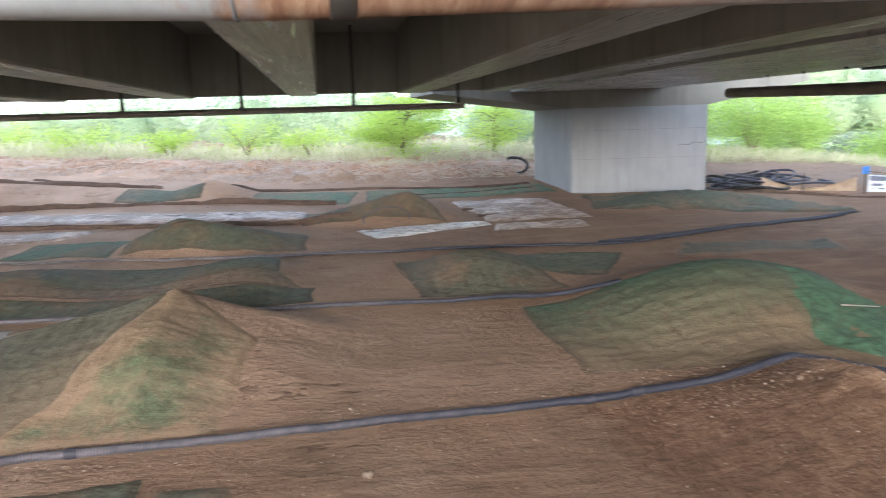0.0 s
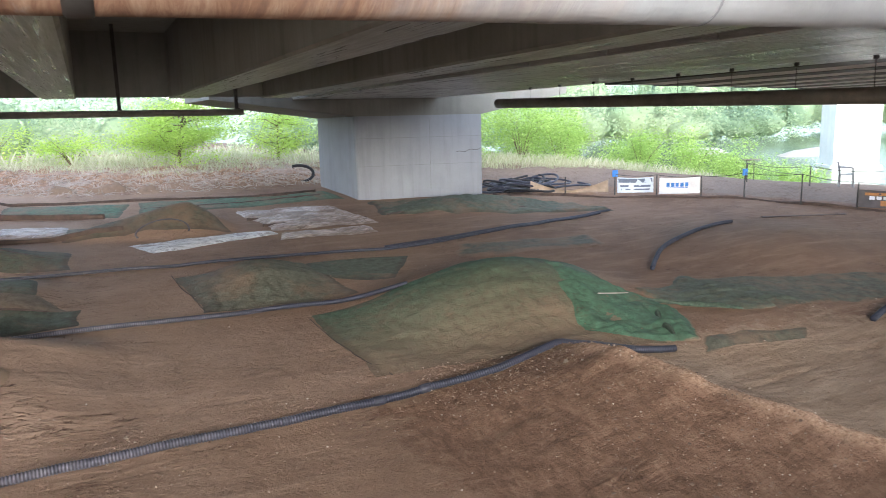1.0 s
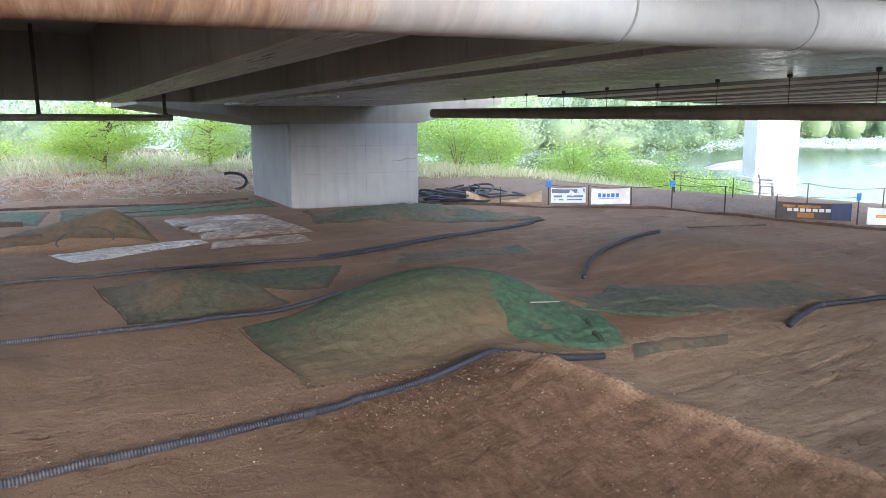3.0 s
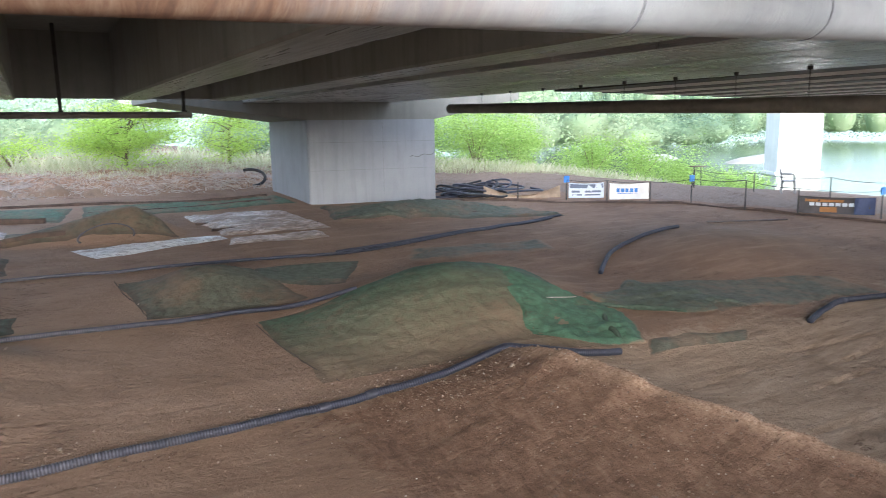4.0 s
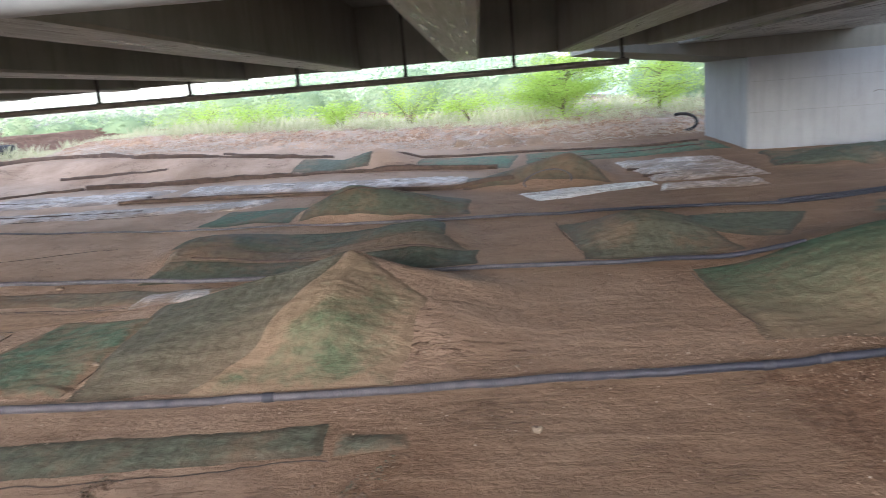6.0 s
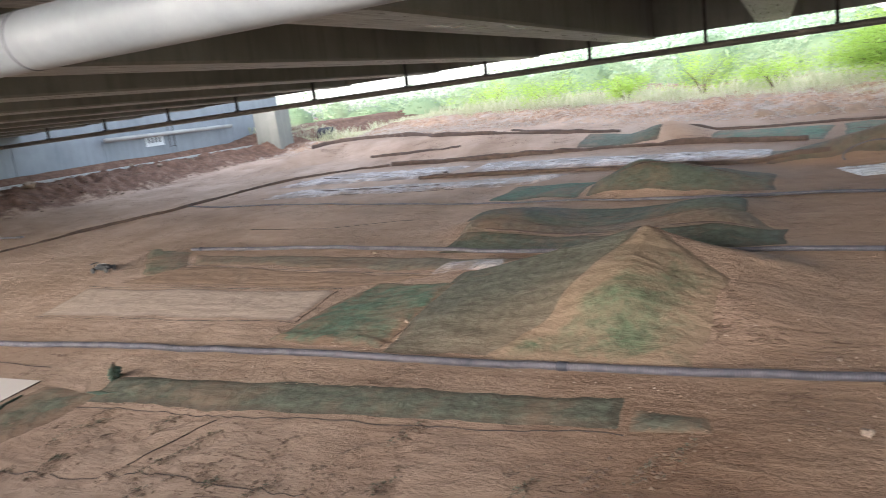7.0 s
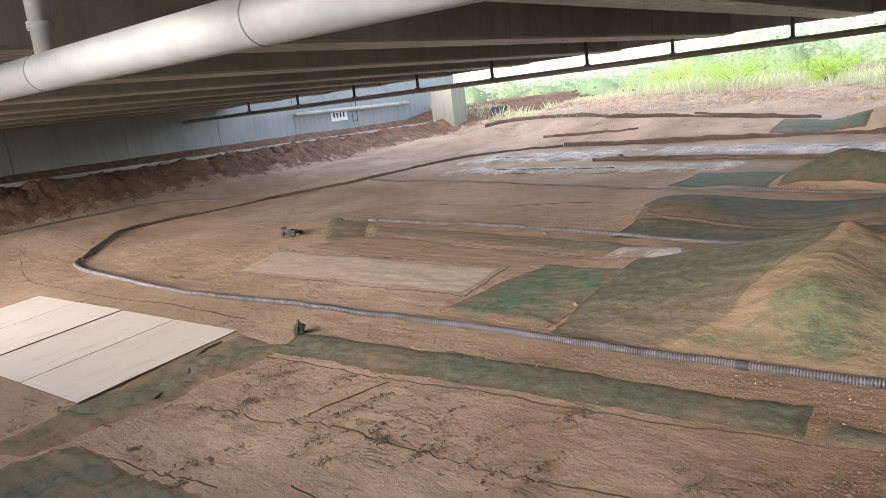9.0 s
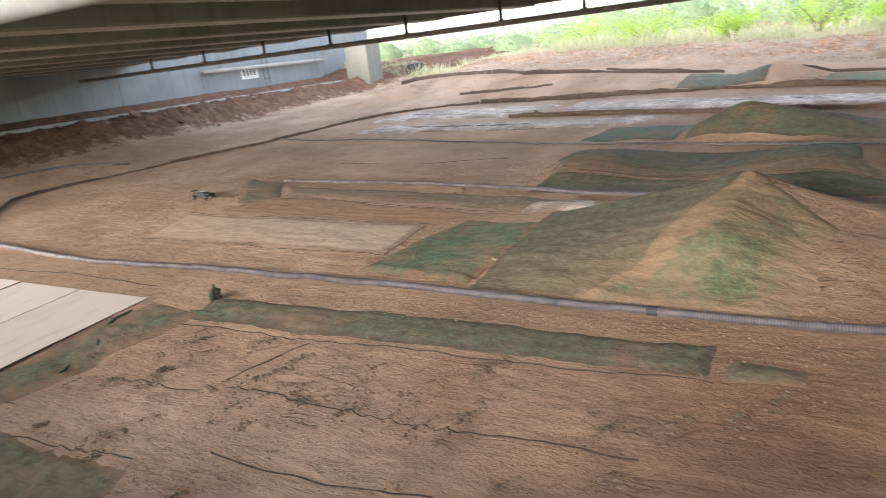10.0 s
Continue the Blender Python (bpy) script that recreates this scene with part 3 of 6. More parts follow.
def ground(x, y):
    x, y = np.asarray(x, float), np.asarray(y, float)
    z = SLOPE * np.clip(y, -8, 26)
    # the ridge beside the stand, with a steep trodden face
    rx = np.interp(y, [0, 2.1, 3.1, 4.3, 5.7, 6.6], [6.3, 5.65, 5.35, 5.06, 4.93, 4.95])
    crest = 0.56 * step01(7.2, 5.0, y) * step01(-4.0, 0.0, y)
    rx = rx + 0.06 * (vnoise(y * 1.1, y * 0 + 3) - 0.5)
    near = np.clip((x - (rx - 1.95)) / 1.95, 0, 1)
    far = np.clip(1 - (x - rx) / 1.7, 0, 1)
    rough = 0.03 * (vnoise(x * 2.3, y * 2.3) - 0.5) + 0.03 * (vnoise(x * 5.5 + 9, y * 5.5) - 0.5)
    z = z + np.where(x < rx, crest * (0.62 * near + 0.38 * near ** 2.4), crest * (0.30 * far + 0.70 * far ** 2.4)) + rough * near * far * crest * 0.9 + 0.015 * (vnoise(y * 4.2 + x * 0.6, x * 0.9) - 0.5) * near * (1 - near) * 4 * crest * (x < rx)
    z = z - 0.17 * step01(5.3, 7.2, x) * (1 - step01(8.5, 12, x)) * (1 - step01(5.2, 6.6, y))
    # trodden earth by the stand
    fine = step01(-10, -9, x) * (1 - step01(9, 10, x)) * step01(0, 0.5, y) * (1 - step01(8.5, 9.2, y))
    tread = step01(-9.2, -8.2, x) * (1 - step01(-2.0, -1.0, x)) * (1 - step01(4.4, 4.9, y))
    pull = np.abs(vnoise(x * 5.2 - y * 1.6, y * 1.5 + 3) - 0.5) * step01(0.45, 0.75, vnoise(x * 0.8 + 5, y * 0.9))
    z = z + tread * (0.03 * (vnoise(x * 1.3, y * 1.5) - 0.5) - 0.10 * pull - 0.035 * np.abs(vnoise(x * 3.1 - y * 1.9 + 8, y * 3.4) - 0.5))
    z = z + 0.012 * (vnoise(x * 7.3, y * 7.9) - 0.5) * fine + 0.010 * (vnoise(x * 2.2, y * 12) - 0.5) * fine
    for hx, hy in TUFTS:
        along, across = (x - hx) * 0.43 + (y - hy) * 0.90, (x - hx) * 0.90 - (y - hy) * 0.43
        z = z + 0.044 * np.exp(-(along / 0.15) ** 2 - (across / 0.035) ** 2) - 0.030 * np.exp(-(along / 0.17) ** 2 - ((across - 0.085) / 0.04) ** 2)
    # run-off cut into the steep face of the ridge, crumbs along its crest
    z = z + crest * step01(rx + 0.3, rx, x) * near * (0.045 * (vnoise(y * 8.5 + x * 1.0, x * 2.2 + 2) - 0.5) + 0.04 * (vnoise(x * 10.7, y * 10.7) - 0.5) + 0.045 * np.exp(-((x - rx) / 0.16) ** 2) * vnoise(x * 9, y * 9 + 4))
    for c0, a in ((4.34, 0.05), (3.6, -0.08), (4.62, 0.10), (4.0, -0.02), (5.4, -0.1), (5.1, 0.02)):
        d = y - (c0 + a * (x - 8.0) - 0.03 * (x - 8.0) ** 2)
        z = z + (0.018 * np.exp(-((d - 0.06) / 0.035) ** 2) - 0.035 * np.exp(-(d / 0.035) ** 2)) * step01(6.2, 7.2, x) * (1 - step01(9.5, 11.5, x)) * step01(0.25, 0.6, vnoise(x * 0.9 + c0 * 7, y * 0.5))
    # jumps of the first lane
    ux = np.where(x < -1.86, np.clip(1 - (-1.86 - x) / 4.0, 0, 1) ** 1.35, np.clip(1 - (x + 1.86) / 2.3, 0, 1) ** 1.15)
    vy = np.where(y > 8.6, 1 - step01(8.7, 10.0, y), step01(6.05, 8.9, y) * 0.62 + 0.38 * step01(6.1, 7.3, y))
    z = z + 0.69 * ux * vy + 0.05 * (vnoise(x * 1.7 + 3, y * 1.7) - 0.5) * (ux * vy > 0.02)
    # its nose and the hollows worn beside it
    nose = np.exp(-((x + 2.0 + 0.10 * (y - 8.6) + 0.25 * np.sin((y - 6.2) * 1.3)) / 0.42) ** 2)
    z = z + 0.055 * nose * step01(6.2, 7.2, y) * (1 - step01(8.8, 9.6, y)) - 0.05 * step01(6.2, 6.8, y) * (1 - step01(7.6, 8.6, y)) * np.exp(-((x + 1.1) / 0.5) ** 2)
    z = z + hump(x, y, 5.7, 8.7, 2.9, 3.0, 2.5, 2.6, 0.58)
    # second lane
    z = z + hump(x, y, 2.45, 11.4, 1.25, 1.5, 1.5, 1.5, 0.36)
    z = z + hump(x, y, -5.3, 12.0, 1.3, 2.0, 1.9, 1.6, 0.25) + hump(x, y, -1.3, 11.9, 2.0, 1.2, 1.9, 1.6, 0.28)
    # third and fourth lane
    z = z + hump(x, y, -2.95, 14.6, 1.5, 2.9, 1.0, 1.1, 0.62, 0.75)
    z = z + hump(x, y, 1.95, 16.7, 2.9, 1.25, 1.0, 1.1, 0.66, 0.7)
    z = z + hump(x, y, -3.2, 20.8, 1.5, 1.3, 0.9, 1.0, 0.48, 0.9)
    # raised turns on the far side and on the river side
    lip = np.interp(x, [-20, -17, -12, -7, 0, 6], [22.5, 25.3, 23.6, 22.1, 20.9, 20.4])
    z = z + (0.42 * step01(-1.0, -12.0, x) + 0.12) * step01(lip - 2.2, lip, y) * step01(-20.5, -18.0, x) * (1 - step01(6.0, 7.5, x))
    z = z + hump(x, y, 12.6, 9.6, 3.6, 4.5, 2.6, 3.2, 0.30) + hump(x, y, 9.0, 16.6, 3.0, 5.0, 1.2, 2.0, 0.25)
    # the earth piled against the abutment
    z = z + (0.45 * step01(-19, -24, x)) * (1 - step01(12, 22, y))
    heap = 0.95 + 0.35 * (vnoise(x * 0.8, y * 0.8) - 0.5) + 0.34 * (vnoise(x * 2.4, y * 2.0) - 0.5) + 0.30 * np.abs(vnoise(x * 4.1, y * 3.3) - 0.5) + 0.12 * (vnoise(x * 8.5, y * 6.5) - 0.5)
    top = 2.08 - SLOPE * np.clip(y, -8, 26) - 0.45 * (1 - step01(12, 22, y))
    face = step01(-23.3 - 0.7 * vnoise(y * 0.6, x * 0), -25.6, x)
    z = z + face * np.minimum(top, heap + 0.3)
    lumps = 0.5 * np.abs(vnoise(x * 1.7, y * 1.5) - 0.5) + 0.30 * np.abs(vnoise(x * 3.9 + 5, y * 3.3) - 0.5) + 0.16 * (vnoise(x * 7.5, y * 6.5) - 0.5)
    z = z + (lumps - 0.14) * face * step01(-26.1, -25.7, x)
    z = z + 0.35 * step01(-26.35, -27.1, x)
    # the bank behind the track
    f = bank_foot(x)
    z = z + 0.36 * step01(f, f + 3.4, y) * (1 - step01(8.5, 12.0, x)) + (0.12 * (vnoise(x * 1.3, y * 1.3) - 0.5) + 0.22 * np.abs(vnoise(x * 2.1, y * 2.6) - 0.5) + 0.10 * (vnoise(x * 4.2, y * 4.2) - 0.5)) * step01(f, f + 1, y)
    # down to the river
    s = x * 0.80 + y * 0.60
    z = z - (z + 1.6) * step01(26.0, 44.0, s) * step01(15.0, 24.0, x)
    # unevenness
    z = z + 0.05 * (vnoise(x * 0.45 + 7, y * 0.45) - 0.5) + 0.022 * (vnoise(x * 1.6, y * 1.6 + 5) - 0.5)
    return z


def gz(x, y):
    return float(ground(x, y))


def ground_mesh():
    xs = np.concatenate([-32 - 3 * 1.25 ** np.arange(22, 0, -1), np.arange(-32, -28, 0.3), np.arange(-28, -22, 0.1), np.arange(-22, -9, 0.1), np.arange(-9, 11, 0.05), np.arange(11, 15, 0.1), np.arange(15, 26, 0.25), 26 + 2 * 1.2 ** np.arange(0, 32)])
    ys = np.concatenate([-8 - 3 * 1.25 ** np.arange(22, 0, -1), np.arange(-8, 0, 0.3), np.arange(0, 9.4, 0.05), np.arange(9.4, 20, 0.1), np.arange(20, 32, 0.2), 32 + 2 * 1.2 ** np.arange(0, 32)])
    gx, gy = np.meshgrid(xs, ys)
    z = ground(gx, gy)
    nx, ny = len(xs), len(ys)
    co = np.stack([gx, gy, z], 2).reshape(-1, 3)
    i, j = np.meshgrid(np.arange(nx - 1), np.arange(ny - 1))
    a = (j * nx + i).ravel()
    quads = np.stack([a, a + 1, a + nx + 1, a + nx], 1)
    me = bpy.data.meshes.new("ground")
    me.vertices.add(len(co))
    me.vertices.foreach_set("co", co.ravel())
    me.loops.add(quads.size)
    me.loops.foreach_set("vertex_index", quads.ravel())
    me.polygons.add(len(quads))
    me.polygons.foreach_set("loop_start", np.arange(0, quads.size, 4))
    me.polygons.foreach_set("use_smooth", np.ones(len(quads), bool))
    me.update(calc_edges=True)
    me.materials.append(DIRT)
    # how far each place lies inside the rooty bank, the heap, the gravel road or the ridge face painted as shaded, in
    # metres
    bank = np.clip(np.where(gx < 10, gy - (bank_foot(gx) + 0.9 - 2.2 * step01(-6, -14, gx)), -3), -3, 3)
    heap = np.clip(-23.9 - gx, -3, 3)
    road = np.clip(np.minimum(gx * 0.78 + gy * 0.62 - 23.0, (gx - 12.5) * 2), -3, 3)
    crest_x = np.interp(gy, [0, 2.1, 3.1, 4.3, 5.7, 6.6], [6.3, 5.65, 5.35, 5.06, 4.93, 4.95])
    # painted brightness of the crest, faint over both slopes
    brighten = (0.9 * np.exp(-((gx - crest_x - 0.03) / 0.12) ** 2) + 0.08 * step01(crest_x - 1.9, crest_x, gx) * step01(crest_x + 2.4, crest_x, gx)) * step01(6.9, 5.8, gy) * step01(-2, 0, gy)
    face_shade = np.clip(np.minimum(np.minimum(crest_x - gx, (gx - crest_x + 2.4) * 1.2), 6.2 - gy) * 1.6, -3, 3)
    lane = np.clip(np.minimum(np.minimum(gx - crest_x - 0.9, 6.2 - gy), 13 - gx) * 1.2, -3, 3)
    for name, val in (("bank", bank), ("face_shade", face_shade), ("lane", lane), ("heap", heap), ("road", road), ("brighten", brighten)):
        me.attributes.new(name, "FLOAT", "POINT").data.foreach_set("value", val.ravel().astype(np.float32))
    return tagged(new("ground", me), "brown packed earth of an off-road model car track", "ground", kind="structure")


ground_mesh()

# ---- the bridge ----
SOFFIT_Z, SLAB_Z, NEAR_Y, FAR_Y = 3.87, 5.35, -1.8, 18.0
GRADE, SKEW = 0.006, -0.012


def laid(bm):
    """Lays a length of the deck to its slight grade and skew."""
    for v_ in bm.verts:
        v_.co.z += GRADE * v_.co.y
        v_.co.x += SKEW * v_.co.y
    return bm


def bridge():
    deck = thing("bridge_deck", (0, 0, 0), "dark grey concrete bridge deck on deep precast girders", "bridge", kind="structure")
    part("slab", laid(box(38.5, FAR_Y - NEAR_Y + 0.3, 0.3, (-9.0, (FAR_Y + NEAR_Y) / 2, SLAB_Z + 0.15))), GIRDER, deck)
    w, z0, z1 = 0.36, SOFFIT_Z, SLAB_Z
    straight = [(-w, z0), (w, z0), (w, z1 + 0.02), (-w, z1 + 0.02)]
    xs = [4.66, 2.47, -0.22] + [-0.22 - 2.95 * k for k in range(1, 10)]
    for x in xs:
        bm = prism(straight, NEAR_Y, FAR_Y)
        bmesh.ops.bevel(bm, geom=[e_ for e_ in bm.edges if abs(e_.verts[0].co.y - e_.verts[1].co.y) > 1 and e_.verts[0].co.z < z0 + 0.1], offset=0.03, segments=1, affect="EDGES")
        bmesh.ops.translate(bm, verts=bm.verts, vec=(x, 0, 0))
        ob = part("girder", laid(bm), GIRDER, deck)
        ob.data.materials.append(UNDERSIDE)
        for f_ in ob.data.polygons:
            f_.material_index = 1 if f_.normal.z < -0.9 else 0
    for a, c in zip(xs[:-1], xs[1:]):
        part("diaphragm", laid(box(a - c - 2 * w + 0.02, 0.3, SLAB_Z - SOFFIT_Z - 0.02, ((a + c) / 2, FAR_Y - 0.17, (SLAB_Z + SOFFIT_Z) / 2 + 0.02))), GIRDER, deck)
    # the flat-bottomed beam on the river side, cast in lengths
    y = NEAR_Y
    while y < 20.5:
        for x in (6.16, 7.55, 8.94):
            part("soffit_panel", laid(box(1.378, 1.545, SLAB_Z - SOFFIT_Z, (x, y + 0.78, (SLAB_Z + SOFFIT_Z) / 2), 0.014)), SOFFIT, deck)
        y += 1.56
    return deck


def skewed(profile, u, w, origin, depth0, depth1):
    """A profile (along the pier, height) drawn along the skewed depth of the pier."""
    k = len(profile)
    at = lambda s, z, d: Vector((origin[0] + u[0] * s + w[0] * d, origin[1] + u[1] * s + w[1] * d, z))
    bm = bmesh.new()
    vs = [bm.verts.new(at(s, z, d)) for d in (depth0, depth1) for s, z in profile]
    for f in [(i, (i + 1) % k, k + (i + 1) % k, k + i) for i in range(k)] + [tuple(reversed(range(k))), tuple(range(k, 2 * k))]:
        bm.faces.new([vs[i] for i in f])
    bmesh.ops.recalc_face_normals(bm, faces=bm.faces[:])
    return bm


def bridge_pier():
    """Skewed in plan: front corners (6.93, 19.12) and (10.70, 18.45), its flank going back to (6.60, 21.80)."""
    p = thing("bridge_pier", (0, 0, 0), "pale grey concrete bridge pier with hairline cracks", "bridge pier", kind="structure")
    u, w, o = (0.9846, -0.175), (-0.122, 0.9925), (6.93, 19.12)
    col = skewed([(0, 0.2), (3.83, 0.2), (3.83, 3.49), (0, 3.49)], u, w, o, 0, 2.7)
    bmesh.ops.bevel(col, geom=[e_ for e_ in col.edges if abs(e_.verts[0].co.z - e_.verts[1].co.z) > 1], offset=0.03, segments=2, affect="EDGES")
    part("column", col, PIER, p)
    part("pier_cap", skewed([(-0.003, 3.49), (3.833, 3.49), (6.6, 4.06), (6.6, 5.3), (-3.9, 5.3), (-3.9, 4.02)], u, w, o, -0.003, 2.72), CAP, p)
    for z in (2.05, 2.85):
        part("form_joint", skewed([(0.04, z), (3.79, z), (3.79, z + 0.007), (0.04, z + 0.007)], u, w, o, -0.004, 0.01), JOINT, p)
    for s in (2.2,):
        part("form_joint", skewed([(s, 1.3), (s + 0.008, 1.3), (s + 0.008, 3.4), (s, 3.4)], u, w, o, -0.003, 0.01), JOINT, p)
    crack = [(3.0 + 0.1 * i, 2.38 + 0.03 * math.sin(i * 1.7) + 0.012 * i) for i in range(9)]
    part("crack", skewed(crack + [(s, z - 0.012) for s, z in reversed(crack)], u, w, o, -0.003, 0.01), STEEL, p)
    return p


def abutment():
    a = thing("wall_west", (-27.5, 10.0, 0), "pale blue-grey concrete abutment wall with drips", "wall", kind="structure")
    y = -22.0
    while y < 20.5:
        part("wall_panel", box(0.5, 4.18, 4.6, (-0.25, y + 2.1, 3.1), 0.012), WALLC, a)
        y += 4.2
    k = thing("kerb", (-26.25, 10.0, 0), "long pale concrete kerb along the foot of the abutment", "kerb", kind="structure")
    y = -22.0
    while y < 19.5:
        part("kerb_stone", box(0.22, 1.98, 0.5, (0, y + 1.0, 1.95 + 0.02 * math.sin(y * 3)), 0.02), KERB, k)
        y += 2.0
    s = thing("wall_sign", (-27.49, 24.5, 3.12), "small white notice with dark lettering fixed to the wall", "sign")
    part("plate", box(0.02, 1.1, 0.52, (0.012, 0, 0)), WHITE, s)
    for i in range(4):
        part("mark", box(0.006, 0.10, 0.24, (0.026, -0.36 + i * 0.22, 0.02)), BLACK, s)
    r = thing("wall_ladder", (-27.4, 25.45, 3.05), "thin dark steel rail frame on the abutment wall", "rail")
    for dy in (-0.16, 0.16):
        v, f = tube([(0.06, dy, -0.35), (0.06, dy, 0.75)], 0.016, 6)
        mesh_ob("upright", v, f, STEEL, r)
    v, f = tube([(0.06, -0.16, -0.3), (0.06, 0.16, -0.3)], 0.014, 6)
    mesh_ob("rung", v, f, STEEL, r)
    wp = thing("wall_pipe", (-27.2, 0, 0), "pale pipe running along the abutment wall", "pipe")
    v, f = tube([(0, 21.5, 3.39), (0, 25, 3.38), (0, 29.6, 3.36)], 0.10, 12)
    mesh_ob("pipe_run", v, f, KERB, wp, smooth=True)
    c = thing("concrete_block", (-25.2, 30.6, 0), "squat pale concrete column at the wall's end", "column", kind="structure")
    part("block", box(1.5, 1.2, 2.6, (0, 0, 2.7), 0.03), GIRDER, c)


def white_main():
    """A main that sags to its rusted joint."""
    R = 0.123
    zc = lambda x: 3.478 + R + (0.024 * min(x, 5) if x > 0 else 0.0135 * min(-x, 9))
    p = thing("water_main", (0, 1.5, 0), "white painted steel water pipe with a rusted stretch", "pipe")
    v, f = tube([(x, 0, zc(x)) for x in np.arange(-27.0, 11.1, 0.25)], R, 32)
    mesh_ob("pipe_run", v, f, PAINT, p, smooth=True)
    for x in (-5.36, -2.98, -0.06, 2.21, 3.28):
        v, f = tube([(x + d, 0, zc(x)) for d in (-0.006, -0.004, 0.004, 0.006)], [R, R + 0.003, R + 0.003, R], 32)
        mesh_ob("weld_ring", v, f, JOINT, p, smooth=True)
    v, f = tube([(x, 0, zc(x)) for x in (0.17, 0.18, 0.23, 0.24)], [R, R + 0.007, R + 0.007, R], 32)
    mesh_ob("clamp", v, f, STEEL, p, "dark band clamp", smooth=True)
    v, f = tube([(-5.25, 0, zc(-5.25) + 0.06), (-5.25, 0.0, 5.2)], 0.07, 16)
    mesh_ob("riser", v, f, PAINT, p, smooth=True)
    v, f = tube([(-5.25, 0, zc(-5.25) + 0.26), (-5.25, 0, zc(-5.25) + 0.31)], 0.083, 16)
    mesh_ob("riser_collar", v, f, PAINT, p, smooth=True)
    for x in (-11.0, 7.0):
        part("saddle", box(0.06, 0.02, 0.36, (x, R + 0.02, zc(x) + 0.15)), STEEL, p)


def drain_pipes():
    p = thing("drain_pipe", (0, 15.6, 3.58), "thin dark steel pipe hung below the girders' far ends", "pipe")
    v, f = tube([(x, 0, 0) for x in np.linspace(-27.2, 3.2, 60)], 0.068, 12)
    mesh_ob("pipe_run", v, f, PIPE_GREY, p, smooth=True)
    for x in (3.05, 0.72, -1.67, -4.1, -6.6, -8.75, -11.6, -14.3, -17.0, -19.8, -22.6):
        part("hanger", box(0.07, 0.05, 1.72, (x, 0, 0.90)), STEEL, p)
        part("clip", box(0.10, 0.17, 0.03, (x, 0, 0.075), 0.006), STEEL, p)
    q = thing("drain_pipe", (8.85, 0, 0), "dark steel pipe on thin rods under the flat soffit", "pipe")
    zc = lambda y: 3.655 - 0.0258 * (14.3 - y)
    v, f = tube([(0, y, zc(y)) for y in np.linspace(14.3, -2, 40)], 0.105, 16)
    mesh_ob("pipe_run", v, f, PIPE_GREY, q, smooth=True)
    y = 12.9
    while y > -0.5:
        v, f = tube([(0, y, zc(y) + 0.09), (0, y, SOFFIT_Z + GRADE * y)], 0.005, 6)
        mesh_ob("rod", v, f, STEEL, q)
        v, f = tube([(0, y, SOFFIT_Z + GRADE * y - d) for d in (0.05, 0.04, 0.0)], [0.015, 0.034, 0.034], 10)
        mesh_ob("anchor", v, f, STEEL, q)
        v, f = tube([(0, y - 0.012, zc(y)), (0, y + 0.012, zc(y))], 0.107, 16)
        mesh_ob("band", v, f, PIPE_GREY, q)
        y -= 1.1


def second_bridge():
    d = thing("second_bridge", (0, 0, 0), "further bridge deck on slim parallel girders", "bridge", kind="structure")
    part("slab", box(12.0, 20.0, 0.25, (15.65, 2.0, 4.62)), GIRDER, d)
    for i in range(7):
        y1 = 11.6 + 0.35 * i
        # near-white colour stands for light reflected up from the river
        part("beam", box(0.86, y1 + 8.0, 0.62, (11.0 + 1.62 * i, (y1 - 8.0) / 2, 4.24), 0.02), LIT_CONCRETE, d)
        # dark strips added in place of the shaded gaps between the beams
        part("shade_strip", box(0.72, y1 + 8.0, 0.12, (11.0 + 1.62 * i - 0.81, (y1 - 8.0) / 2, 3.985)), STEEL, d)
        part("beam_end", box(1.0, 0.3, 0.34, (11.0 + 1.62 * i, y1 + 0.15, 4.30), 0.02), PIER, d)
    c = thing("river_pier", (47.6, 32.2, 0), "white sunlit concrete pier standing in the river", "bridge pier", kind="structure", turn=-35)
    part("column", box(2.9, 2.8, 6.6, (0, 0, 2.2), 0.05), LIT_CONCRETE, c)
    part("footing", box(3.3, 3.2, 0.9, (0, 0, -0.7), 0.05), LIT_CONCRETE, c)
    part("pier_cap", box(6.5, 3.2, 1.2, (0, 0, 6.1), 0.05), LIT_CONCRETE, c)


def light_block():
    """An unseen low wall, added behind the stand to keep low light off the near ground."""
    w_ = thing("wall_light_block", (0, -1.35, 0), "unseen low wall added to shade the near ground", "wall", kind="structure")
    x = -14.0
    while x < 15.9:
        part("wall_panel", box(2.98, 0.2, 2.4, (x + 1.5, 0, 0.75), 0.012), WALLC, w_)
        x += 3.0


bridge()
light_block()
bridge_pier()
abutment()
white_main()
drain_pipes()
second_bridge()

# ---- river ----
mesh_ob("river", [(20, -60, -0.45), (420, -60, -0.45), (420, 420, -0.45), (20, 420, -0.45)], [(0, 1, 2, 3)], WATER)
tagged(bpy.data.objects["river"], "calm green river beyond the fence", "water", kind="structure")

# ---- netting, tarps and boards on the ground ----


